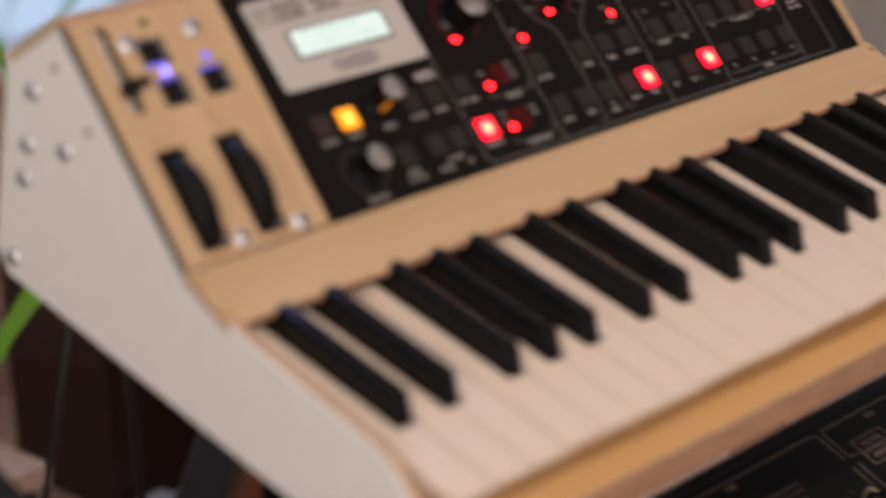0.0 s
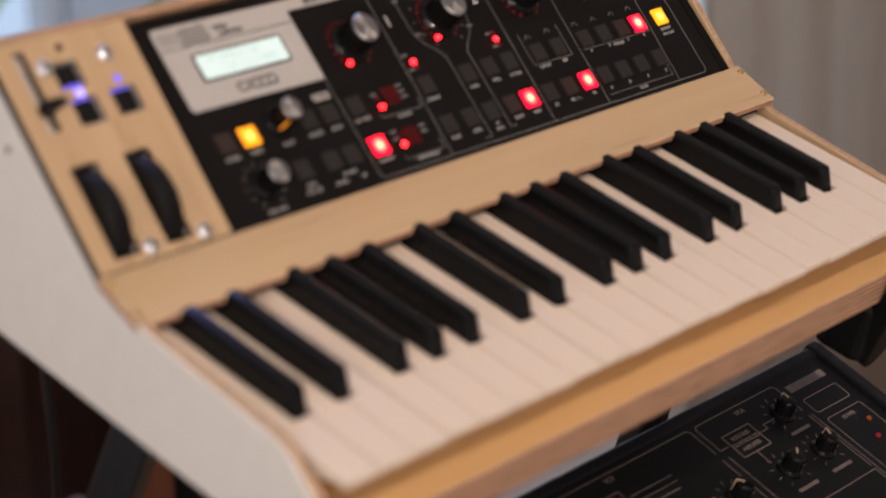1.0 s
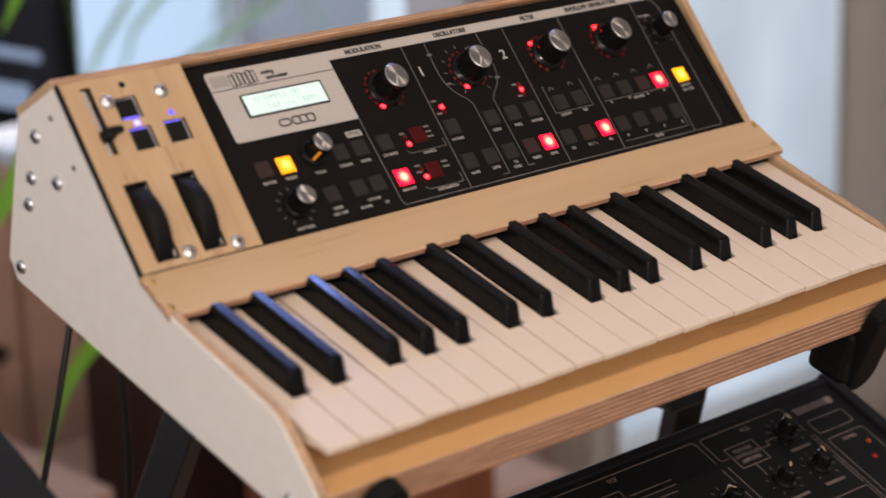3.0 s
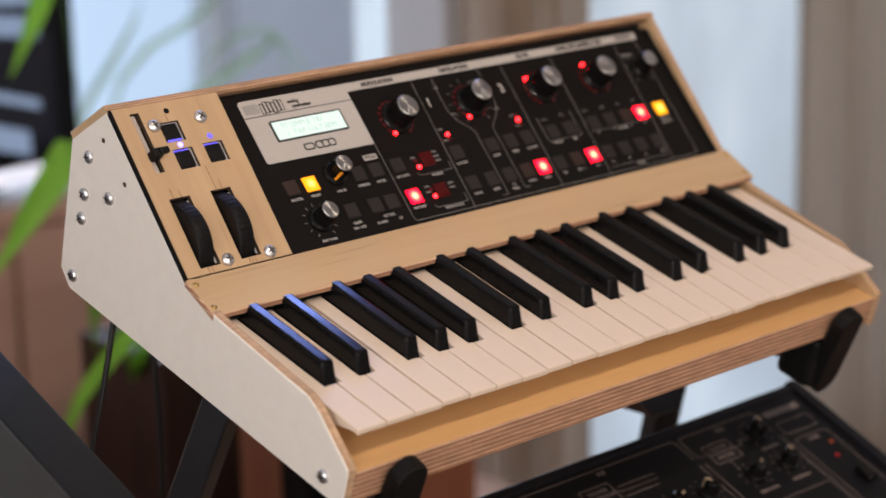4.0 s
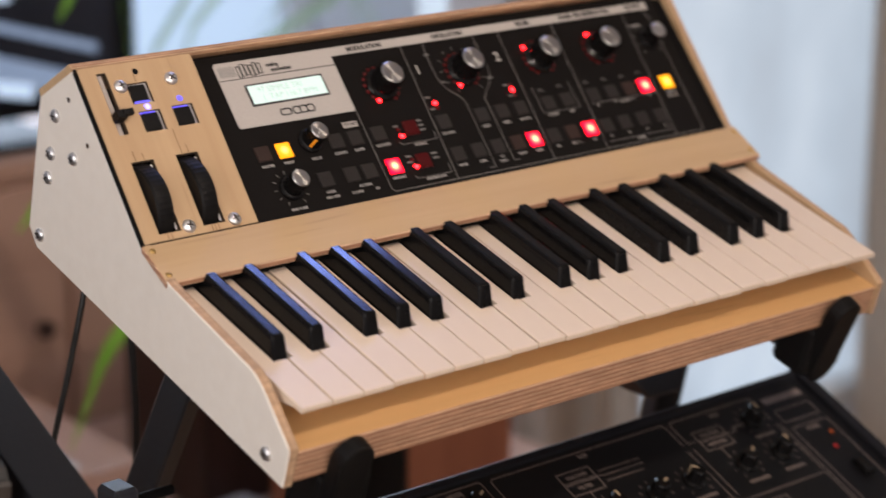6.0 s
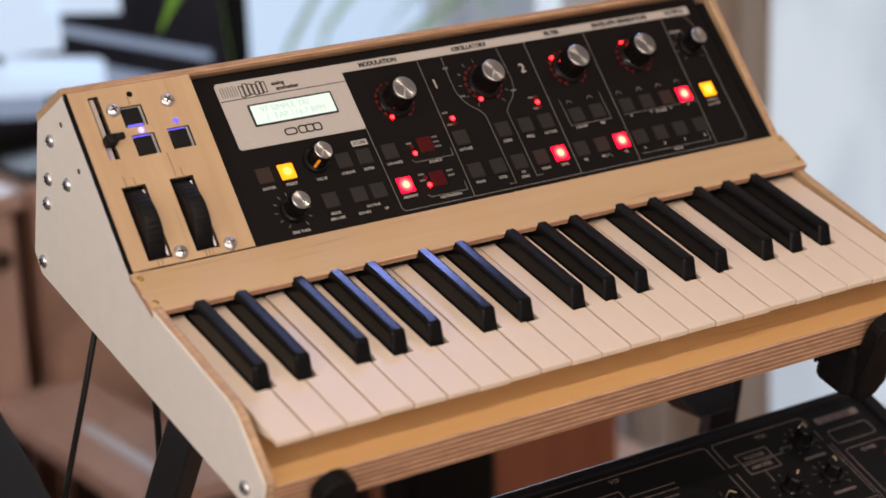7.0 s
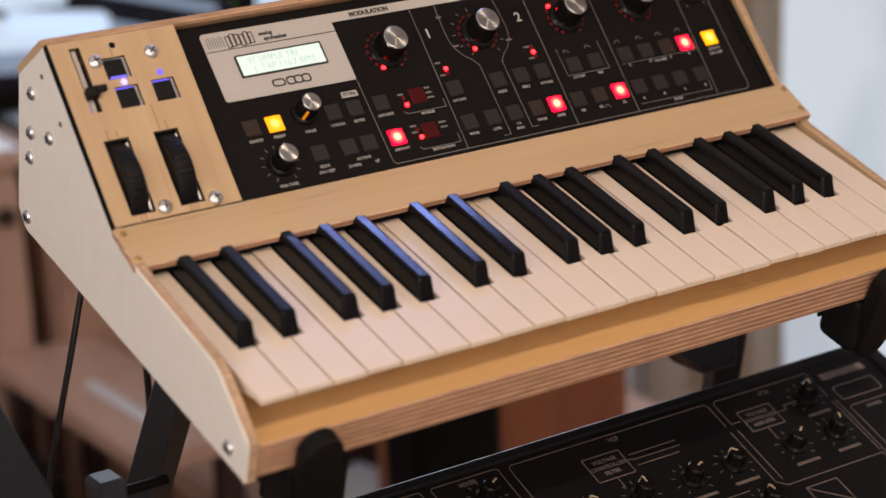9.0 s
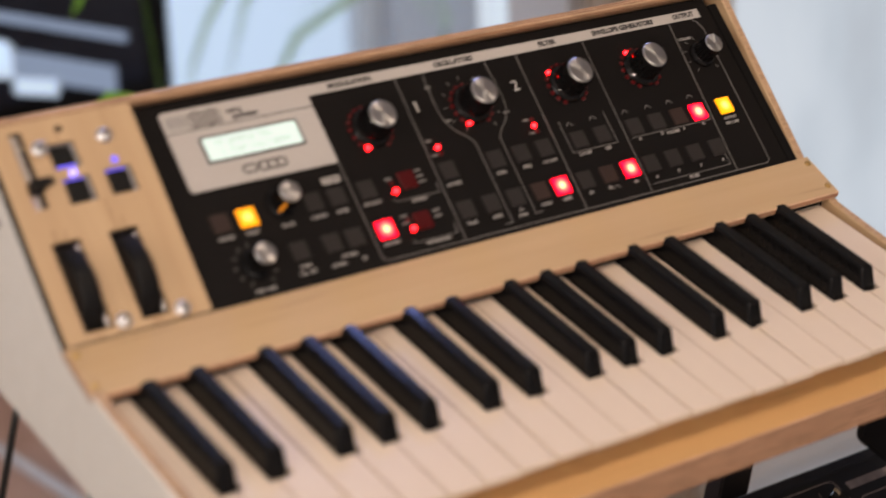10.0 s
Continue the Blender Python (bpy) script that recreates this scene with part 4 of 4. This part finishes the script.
for xa in (X0, X1 - 0.0110):
    b = prism([(-0.0095, 0.0425), (-0.0095, 0.1235), (-0.0150, 0.1305), (-0.0210, 0.1290), (-0.1470, 0.0705), (-0.1620, 0.0640), (-0.318, 0.0560), (-0.318, 0.0005)], xa, xa + 0.0110, "x", 0.0022, 2)
    part("end_cheek", b, CHEEK_BLACK, lo, "black plastic end cheek")
LP = speckled("lower_print", (0.20, 0.155, 0.135), (0.10, 0.08, 0.07), 160, 0.6, 0.6, 0)


def lrect(b, x0, x1, y0, y1, w=0.0007, r=2.5):
    """A printed frame with rounded corners."""
    pts = arc(x1 - r, y1 - r, r, 0, 90, 4) + arc(x0 + r, y1 - r, r, 90, 180, 4) + arc(x0 + r, y0 + r, r, 180, 270, 4) + arc(x1 - r, y0 + r, r, 270, 360, 4)
    return stroke([(x * mm, y * mm) for x, y in pts + pts[:1]], w, 0.0002, b)


b = bmesh.new()
for x0, x1, y0, y1 in ((510.5, 550, -63.5, -50), (511, 551, -159, -70.5), (20, 165, -108, -29.5), (173, 226.5, -108, -29.5)):
    lrect(b, x0, x1, y0, y1)
for pts in ([(406.5, -54), (406.5, -33), (404, -30.5), (237, -30.5), (234.5, -33), (234.5, -111)],
            [(406, -61), (406, -112), (413, -117.5), (502, -117.5), (502, -158), (20, -158)],
            [(412, -54), (412, -33), (414.5, -30.5), (499, -30.5), (501.5, -33), (501.5, -56)],
            [(412.5, -61), (412.5, -111)], [(412, -54), (420, -54)], [(501.5, -62), (502, -114)], [(505, -62), (505, -158)],
            [(234.5, -112), (382, -112)], [(240, -117), (374, -117), (377, -120), (377, -155)],
            [(322, -52), (362, -52)], [(322, -57), (362, -57)], [(322, -62.5), (358, -62.5)], [(317, -56), (322, -56)],
            [(454, -56), (462, -56), (462, -52), (474, -52)], [(436, -67), (436, -76)], [(301, -67), (301, -76)]):
    stroke([(x * mm, y * mm) for x, y in pts], 0.0007, 0.0002, b)
for x0, x1, y0, y1 in ((286, 317, -67, -45), (423, 452.5, -66, -46), (110, 141, -67, -45)):
    lrect(b, x0, x1, y0, y1, 0.0008, 0.8)
stroke([(x * mm, y * mm) for x, y in ((423, -125), (451, -125), (451, -147), (423, -147), (423, -125), (451, -147))], 0.0008, 0.0002, b)
part("printed_rule", b, LP, lo, "", PR)
# the maker's name on the panel, as plain blocks
b = bmesh.new()
for k in range(6):
    stroke([((512.2 + 6.3 * k) * mm, -38.6 * mm), ((516.6 + 6.3 * k) * mm, -38.6 * mm)], 0.0062, 0.0002, b)
part("maker_mark", b, LP, lo, "", PR)


def lsay(text, x, y, size, ink=None):
    me = letters(text, size * mm * 1.35, 0.0001, 0.00012)
    me.materials.clear()
    me.materials.append(ink or LP)
    part("lettering", me, None, lo, "", PR @ pose(x * mm, y * mm, 0.0002))


for s, x, y, size in (("VCF", 320, -35.5, 3.6), ("VCA", 456, -36, 3.6), ("MIXER", 200, -34.5, 3.6), ("VCO", 92, -34.5, 3.6), ("POWER", 531, -75.5, 3.0),
                      ("VOLTAGE", 301.5, -50.5, 3.3), ("CONTROLLED", 301.5, -56, 3.3), ("FILTER", 301.5, -61.5, 3.3), ("VOLTAGE", 437.5, -51, 3.2), ("CONTROLLED", 437.5, -56, 3.2), ("AMPLIFIER", 437.5, -61, 3.2)):
    lsay(s, x, y, size)
lk = lathe([(0.0088, 0), (0.0088, 0.0015), (0.0068, 0.003), (0.0062, 0.0118), (0.0050, 0.0130), (0.0004, 0.0132)], 24, None, (0, 0, 0), lambda a, k: 1 - 0.05 * (k in (2, 3)) * (int(round(a * 24 / (2 * math.pi))) % 2))
LK_ = mesh_of(lk, "knob", KNOB_BLACK)
bl = box(-0.0006, 0.0006, 0.001, 0.0054, 0.0128, 0.0135)
box(-0.0006, 0.0006, 0.0052, 0.0066, 0.004, 0.0130, 0, 1, bl)
lmark = mesh_of(bl, "pointer", speckled("pale_mark", (0.50, 0.38, 0.24), (0.42, 0.3, 0.18), 50, 0.4))
rk = random.Random(9)
KN = [(484, -51.5), (482, -88), (443, -88), (388, -87), (350, -88), (307, -88), (267, -88), (206, -50), (206, -87), (389, -127), (347, -129), (308, -128), (267, -128), (130, -88), (90, -88)]
for x, y in KN:
    k = part("knob", LK_, None, lo, "small black knob with a pale pointer", PR @ pose(x * mm, y * mm, 0, 0, 0, rk.uniform(-70, 60)))
    part("pointer", lmark, None, k)
    b = bmesh.new()
    for i in range(9):
        a = radians(225 - 270 * i / 8)
        stroke([(x * mm + 0.0122 * math.cos(a), y * mm + 0.0122 * math.sin(a)), (x * mm + 0.0145 * math.cos(a), y * mm + 0.0145 * math.sin(a))], 0.0006, 0.0002, b)
    for k2 in range(4):
        stroke([((x - 9.5 + 5.0 * k2) * mm, (y - 16.5) * mm), ((x - 6.2 + 5.0 * k2) * mm, (y - 16.5) * mm)], 0.0024, 0.0002, b)
    part("printed_scale", b, LP, lo, "", PR)
for x, y, c in ((542, -85, (0.6, 0.12, 0.02)), (533, -99, (0.6, 0.02, 0.02))):
    part("power_lamp", lathe([(0.0018, 0), (0.0018, 0.001), (0.001, 0.0018), (0.0002, 0.0019)], 12), glow("small_lamp", c, 0.16), lo, "small dim lamp", PR @ pose(x * mm, y * mm, 0))
part("power_switch", box(-0.005, 0.005, -0.008, 0.008, 0, 0.006, 0.001), KNOB_BLACK, lo, "", PR @ pose(0.536, -0.126, 0))
LOW_KEY = mesh_of(box(0.0005, KW - 0.0005, -0.152, 0.0, -0.010, 0, 0.0008), "white_key", WHITE_KEY)
KX = X1 - 0.0115 - 22 * KW
for i in range(22):
    part("white_key", LOW_KEY, None, lo, "", pose(KX + i * KW, -0.1525, 0.0605))
for i in range(1, 22):
    if i % 7 in BLACKS:
        part("black_key", BK, None, lo, "", pose(KX + i * KW + BLACKS[i % 7][0], -0.2955, 0.0605))

# ---- second keyboard beside it ----
LKF = pose(-0.11, -0.017, 1.027, TILT, 0, -5.6)
kb = thing("stage_keyboard", LKF, "dark grey keyboard with a black end cheek and worn cream keys", "keyboard")
part("end_cheek", prism([(-0.16, -0.075), (-0.16, -0.006), (-0.154, 0.0), (0.62, 0.0), (0.62, -0.075)], -0.036, 0.0, "x", 0.0015, 2), CHEEK_BLACK, kb, "black end cheek with a faint blue sheen")
part("top_case", prism([(0.106, -0.07), (0.104, 0.010), (0.110, 0.015), (0.40, 0.012), (0.40, -0.07)], -0.80, -0.046, "x", 0.0025, 2), CASE_GREY, kb, "dark grey plastic case")
part("case_front", prism([(0.1005, -0.020), (0.1005, 0.008), (0.1035, 0.010), (0.1035, -0.020)], -0.80, -0.046, "x", 0.0006), CASE_BROWN, kb, "brownish front strip above the keys")
part("key_slip", box(-0.80, -0.037, -0.15, 0.10, -0.07, -0.030, 0.001), CASE_GREY, kb)
KB_KEY = mesh_of(box(0.0005, KW - 0.0005, -0.145, 0.0, -0.012, 0, 0.0008), "white_key", WHITE_KEY)
for i in range(14):
    part("white_key", KB_KEY, None, kb, "", pose(-0.0425 - (i + 1) * KW, 0.099, -0.009))
for i in range(1, 14):
    if i % 7 in (0, 2, 3, 4, 6):
        part("black_key", BK, None, kb, "", pose(-0.0425 - i * KW - 0.0057, -0.043, -0.009))
rack = thing("keyboard_rest", pose(0, 0, 0), "black trestle rest under the grey keyboard", "keyboard stand")
for x in (-0.78, -0.17):
    part("leg", beam((x, 0.30, 0.0), (x, 0.02, 0.955), 0.035, 0.035), STAND_BLACK, rack)
    part("leg", beam((x, -0.20, 0.0), (x, 0.12, 0.985), 0.035, 0.035), STAND_BLACK, rack)

# ---- cables ----
def cable(points, r, label):
    cu = bpy.data.curves.new("cable", "CURVE")
    cu.dimensions, cu.bevel_depth, cu.bevel_resolution, cu.resolution_u = "3D", r, 3, 10
    sp = cu.splines.new("BEZIER")
    sp.bezier_points.add(len(points) - 1)
    for p, c in zip(sp.bezier_points, points):
        p.co, p.handle_left_type, p.handle_right_type = c, "AUTO", "AUTO"
    ob = bpy.data.objects.new("cable_line", cu)
    scene.collection.objects.link(ob)
    me = bpy.data.meshes.new_from_object(ob.evaluated_get(bpy.context.evaluated_depsgraph_get()))
    bpy.data.objects.remove(ob)
    me.materials.clear()
    me.materials.append(CABLE)
    return tagged(new("cable", me), label, "cable")


cable([(0.060, 0.291, 1.160), (0.045, 0.305, 1.125), (0.029, 0.302, 1.078), (0.017, 0.300, 1.040), (0.005, 0.300, 1.000), (-0.007, 0.300, 0.957), (-0.03, 0.305, 0.80), (-0.01, 0.34, 0.40), (0.05, 0.40, 0.006)], 0.0022, "thin black cable hanging from the back of the synthesizer")
cable([(0.090, 0.291, 1.16), (0.083, 0.310, 1.13), (0.078, 0.315, 0.98), (0.076, 0.32, 0.75), (0.11, 0.36, 0.40), (0.16, 0.45, 0.006)], 0.0026, "thin black cable hanging straight down behind the stand")

# ---- furniture behind ----
def cupboard(name, x0, x1, y0, y1, z0, z1, body, doors, label, category, kx=0.88, kz=0.65):
    c = thing(name, pose(0, 0, 0), label, category)
    part("body", box(x0, x1, y0, y1, z0, z1 - 0.024, 0.002), body, c)
    part("top_board", box(x0 - 0.012, x1 + 0.012, y0 - 0.016, y1, z1 - 0.0235, z1, 0.003, 2), body, c)
    w = (x1 - x0) / doors
    for i in range(doors):
        d = part("door", box(x0 + i * w + 0.006, x0 + (i + 1) * w - 0.006, y0 - 0.019, y0 - 0.0005, z0 + 0.05, z1 - 0.035, 0.003, 2), body, c)
        if i == doors - 1 or kz < 0.8:
            part("knob", lathe([(0.006, 0), (0.006, 0.012), (0.013, 0.018), (0.013, 0.024), (0.001, 0.027)], 20), DARK_BROWN, d, "", pose(x0 + (i + kx) * w, y0 - 0.019, z0 + kz * (z1 - z0), 90))
    return c


bench = thing("low_bench", pose(0, 0, 0), "low glossy brown wooden bench", "bench")
part("top_board", box(0.588, 1.20, 1.02, 1.59, 0.42, 0.45, 0.004, 2), BROWN, bench, "glossy brown top board")
part("front_rail", box(0.66, 1.13, 1.05, 1.07, 0.33, 0.4195, 0.002), BROWN, bench)
for x in (0.61, 1.14):
    for y in (1.04, 1.53):
        part("leg", box(x, x + 0.04, y, y + 0.04, 0, 0.4195, 0.003), BROWN, bench)
cupboard("desk_cabinet", -0.45, 0.517, 1.62, 2.30, 0, 0.84, BROWN, 3, "brown wooden desk cabinet with doors and round knobs", "cabinet", 0.89, 0.905)
cupboard("desk_cabinet", 0.549, 0.96, 1.62, 2.30, 0, 0.84, TAN, 2, "light brown desk cabinet with round knobs under the monitor", "cabinet", 0.75, 0.717)
table = thing("side_table", pose(0, 0, 0), "low brown side table before the desk cabinets", "table")
part("top_board", box(0.446, 0.592, 1.15, 1.597, 0.546, 0.570, 0.003, 2), BROWN, table, "brown wooden top board")
for x in (0.455, 0.553):
    for y in (1.16, 1.555):
        part("leg", box(x, x + 0.03, y, y + 0.03, 0, 0.5455, 0.003), DARK_BROWN, table)
tr = thing("pale_streak", pose(0, 0, 0.5705), "pale strip standing for a bright streak on the side table", "trunking")
part("streak_body", prism([(0.495, 0.0), (0.495, 0.006), (0.498, 0.009), (0.507, 0.009), (0.510, 0.006), (0.510, 0.0)], 1.17, 1.41, "y", 0.0008), PAPER, tr, "pale raised body of the streak")
part("streak_end", box(0.4945, 0.5105, 1.165, 1.1705, 0.0, 0.0096, 0.001), PAPER, tr)
ec = thing("under_desk_block", pose(0.24, 1.46, 0), "black block standing for the dark space and things under the desk", "case")
part("body", box(-0.19, 0.19, -0.11, 0.11, 0, 0.44, 0.012, 3), SYNTH_DARK, ec)
part("lid", box(-0.195, 0.195, -0.115, 0.115, 0.4405, 0.49, 0.012, 3), RUBBER, ec)
hb = tube([(-0.07, -0.12, 0.42), (-0.06, -0.145, 0.42), (0.06, -0.145, 0.42), (0.07, -0.12, 0.42)], 0.006)
part("handle", hb, STAND_GREY, ec, "grey bent bar for the roundish grey shapes", None, True)
redbox = thing("wooden_cabinet", pose(0, 0, 0), "red-brown narrow wooden cabinet behind the stand", "cabinet")
part("body", box(0.67, 0.962, 0.90, 1.00, 0.0, 0.84, 0.003), RED_BROWN, redbox)
part("top_board", box(0.665, 0.967, 0.895, 1.005, 0.8405, 0.86, 0.003), RED_BROWN, redbox)
spk = thing("loudspeaker", pose(0, 0, 0), "slim tall black loudspeaker on the floor", "loudspeaker")
part("body", box(0.535, 0.645, 0.705, 0.755, 0.0, 0.90, 0.006, 2), SYNTH_DARK, spk)
part("grille", box(0.542, 0.638, 0.698, 0.7045, 0.05, 0.88, 0.003), RUBBER, spk)
pl = thing("planter_box", pose(0, 0, 0), "very dark brown planter box on the bench", "planter")
part("body", holed(0.708, 0.86, 1.20, 1.38, [(0.722, 0.846, 1.215, 1.365)], 0.27), DARK_BROWN, pl, "", pose(0, 0, 0.7205))
part("soil", box(0.7225, 0.8455, 1.2155, 1.3645, 0.4505, 0.69, 0.002), POT, pl)
blk = thing("black_crate", pose(0, 0, 0), "black box standing on the bench", "box")
part("body", box(0.90, 1.10, 1.26, 1.46, 0.4505, 0.80, 0.005, 2), SYNTH_DARK, blk)
part("lid", box(0.896, 1.104, 1.256, 1.464, 0.8005, 0.82, 0.004, 2), RUBBER, blk)

# papers, screen and dark boxes on the cupboards
mon = thing("monitor", pose(0.67, 1.69, 0.8405), "black flat monitor on a low foot with added glowing bluish patches", "monitor")
part("foot", box(-0.12, 0.12, -0.05, 0.14, 0.0, 0.012, 0.004), RUBBER, mon)
part("neck", box(-0.03, 0.03, 0.036, 0.056, 0.012, 0.30, 0.003), RUBBER, mon)
part("housing", box(-0.27, 0.262, 0.0, 0.035, 0.035, 0.46, 0.006, 2), RUBBER, mon)
part("screen", box(-0.235, 0.222, -0.003, -0.0005, 0.06, 0.43, 0.001), SCREEN, mon, "dark bluish screen")
for x0, z0, x1, z1, h, m in ((-0.06, 0.200, 0.195, 0.122, 0.014, SCREEN_PALE), (-0.05, 0.140, 0.175, 0.068, 0.036, SCREEN_PALE), (-0.115, 0.150, 0.022, 0.128, 0.034, SCREEN_BRIGHT), (0.03, 0.085, 0.09, 0.072, 0.022, SCREEN_BRIGHT), (-0.2, 0.115, -0.06, 0.10, 0.05, SCREEN_PALE), (-0.225, 0.215, -0.03, 0.205, 0.085, SCREEN_BRIGHT), (0.0, 0.262, 0.20, 0.232, 0.03, SCREEN_PALE), (-0.22, 0.33, 0.19, 0.30, 0.07, SCREEN_PALE), (-0.232, 0.145, 0.03, 0.118, 0.045, SCREEN_BRIGHT), (-0.05, 0.235, 0.06, 0.222, 0.04, SCREEN_BRIGHT)):
    part("screen_patch", prism([(x0, z0 - h / 2), (x1, z1 - h / 2), (x1, z1 + h / 2), (x0, z0 + h / 2)], -0.0042 if m is SCREEN_PALE else -0.0050, -0.0036, "y"), m, mon, "glowing pale bluish patch added on the screen")


def sheets(x, y, z, w, d, h, turn, label):
    rr = random.Random(int(1000 * x + 7))
    s = thing("paper_pile", pose(x, y, z, 0, 0, turn), label, "paper", "paper piles on the cupboard")
    n = 4
    for i in range(n):
        part("sheet", box(-w / 2, w / 2, -d / 2, d / 2, h * i / n + 0.0003, h * (i + 1) / n - 0.0003, 0.001), PAPER, s, "", pose(rr.uniform(-0.01, 0.01), rr.uniform(-0.01, 0.01), 0, 0, 0, rr.uniform(-5, 5)))
    return s


sheets(0.60, 1.90, 0.8405, 0.30, 0.21, 0.035, 12, "loose pile of white papers on the cupboard")
sheets(0.30, 1.80, 0.8405, 0.30, 0.21, 0.05, -8, "pile of white papers and folders")
sheets(0.835, 1.655, 0.8405, 0.16, 0.055, 0.012, 3, "small white papers before the monitor")
sheets(0.68, 1.115, 0.4505, 0.16, 0.13, 0.02, 8, "white papers lying on the low bench")
bx = thing("black_device", pose(0, 0, 0), "black electronic device on the cupboard", "device")
part("body", box(0.20, 0.46, 2.04, 2.20, 0.8405, 0.97, 0.004), RUBBER, bx)
part("front_plate", box(0.205, 0.455, 2.036, 2.0395, 0.845, 0.965, 0.001), STAND_GREY, bx)

# ---- plants ----
def leaf(points, width, b, droop=0.25):
    """A long strap leaf with a folded middle along a bent line."""
    pts = [Vector(p) for p in points]
    n = 14
    rows = []

    def at(u):
        k = u * (len(pts) - 1)
        i = min(int(k), len(pts) - 2)
        f = k - i
        p0, p1 = pts[max(i - 1, 0)], pts[i]
        p2, p3 = pts[i + 1], pts[min(i + 2, len(pts) - 1)]
        return 0.5 * ((2 * p1) + (p2 - p0) * f + (2 * p0 - 5 * p1 + 4 * p2 - p3) * f * f + (3 * p1 - p0 - 3 * p2 + p3) * f ** 3)

    for i in range(n + 1):
        u = i / n
        p = at(u)
        d = (at(min(1, u + 0.02)) - at(max(0, u - 0.02))).normalized()
        side = d.cross(Vector((0.35, -0.6, 0.7))).normalized()
        up = side.cross(d)
        w = width * (0.45 + 0.55 * math.sin(math.pi * min(1, u * 1.15 + 0.12))) * (1 if u < 0.75 else max(0.02, (1 - u) / 0.25))
        rows.append([b.verts.new(p + side * w + up * w * droop), b.verts.new(p), b.verts.new(p - side * w + up * w * droop)])
    for r0, r1 in zip(rows, rows[1:]):
        for k in range(2):
            b.faces.new((r0[k], r0[k + 1], r1[k + 1], r1[k]))
    return b


def plant(x, y, z, name, label, lines, material, pot=True):
    p = thing(name, pose(x, y, z), label, "plant")
    if pot:
        part("pot", lathe([(0.045, 0), (0.062, 0.09), (0.068, 0.092), (0.068, 0.108), (0.060, 0.108), (0.055, 0.09), (0.002, 0.085)], 24), POT, p)
    for pts, w, m in lines:
        b = leaf(pts, w, bmesh.new())
        bmesh.ops.solidify(b, geom=list(b.faces), thickness=0.0008)
        part("leaf", b, m, p)
    return p


L1 = [
    ([(0, 0, 0.09), (-0.05, -0.05, 0.24), (-0.10, -0.08, 0.38), (-0.126, -0.08, 0.405), (-0.150, -0.08, 0.378), (-0.190, -0.08, 0.335), (-0.215, -0.08, 0.305), (-0.25, -0.08, 0.27)], 0.024, LEAF_BRIGHT),
    ([(0.012, 0.01, 0.09), (0.03, 0.10, 0.34), (0.038, 0.16, 0.55), (0.030, 0.165, 0.64)], 0.0014, LEAF),
    ([(0.030, 0.165, 0.64), (0.016, 0.163, 0.595), (0.004, 0.16, 0.552), (-0.018, 0.16, 0.508), (-0.047, 0.16, 0.458)], 0.019, LEAF_BRIGHT),
    ([(0, 0, 0.09), (-0.03, -0.10, 0.20), (-0.085, -0.16, 0.215), (-0.135, -0.16, 0.180), (-0.185, -0.16, 0.135), (-0.215, -0.16, 0.075), (-0.24, -0.16, 0.02)], 0.012, LEAF_BRIGHT),
    ([(0, 0, 0.09), (-0.02, -0.02, 0.17), (-0.045, -0.03, 0.215), (-0.075, -0.04, 0.20), (-0.085, -0.05, 0.15)], 0.022, LEAF),
    ([(0.02, 0.02, 0.09), (0.02, -0.01, 0.15), (0.005, -0.02, 0.185), (-0.02, -0.03, 0.165), (-0.03, -0.04, 0.13)], 0.020, LEAF),
    ([(0.03, 0.02, 0.09), (0.0, -0.08, 0.19), (-0.04, -0.24, 0.20), (-0.052, -0.34, 0.165), (-0.054, -0.375, 0.12), (-0.057, -0.385, 0.07), (-0.06, -0.385, 0.02)], 0.020, LEAF),
]
plant(0.70, 1.26, 0.60, "spider_plant", "green plant with long strap leaves in the planter", L1, LEAF, False)
L2 = [
    ([(0, 0, 0.09), (-0.01, 0.03, 0.20), (-0.038, 0.05, 0.185), (-0.030, 0.05, 0.144), (-0.028, 0.05, 0.097), (-0.043, 0.05, 0.061)], 0.022, LEAF_BRIGHT),
    ([(0, 0, 0.09), (-0.05, -0.04, 0.20), (-0.10, -0.08, 0.17), (-0.13, -0.12, 0.05)], 0.016, LEAF),
    ([(0, 0, 0.09), (0.06, 0.03, 0.24), (0.12, 0.05, 0.24), (0.17, 0.06, 0.12)], 0.016, LEAF),
]
plant(0.845, 1.10, 0.4505, "leafy_plant", "small potted green plant with drooping leaves on the bench", L2, LEAF)
WP = Vector((1.50, 2.60, 0.0))
ARCS = [
    [(1.50, 2.60, 0.10), (1.56, 2.35, 0.55), (1.56, 2.02, 0.74), (1.544, 1.90, 0.82), (1.527, 1.90, 0.892), (1.474, 1.90, 0.962), (1.402, 1.90, 0.980), (1.329, 1.90, 0.946), (1.268, 1.90, 0.887)],
    [(1.50, 2.60, 0.10), (1.46, 2.30, 0.70), (1.45, 1.95, 0.92), (1.474, 1.90, 0.957), (1.496, 1.90, 0.886), (1.544, 1.90, 0.83), (1.57, 1.90, 0.78)],
    [(1.50, 2.60, 0.10), (1.40, 2.30, 0.80), (1.37, 1.95, 1.02), (1.40, 1.90, 1.16), (1.46, 1.88, 1.24)],
    [(1.50, 2.60, 0.10), (1.30, 2.30, 0.70), (1.25, 2.00, 1.00), (1.28, 1.95, 1.16), (1.34, 1.94, 1.26)],
]
L3 = [([Vector(p) - WP for p in pts], w, LEAF_PALE) for pts, w in zip(ARCS, (0.010, 0.009, 0.007, 0.007))]
plant(*WP, "window_plant", "tall pale green plant with thin arching leaves by the window", L3, LEAF_PALE)
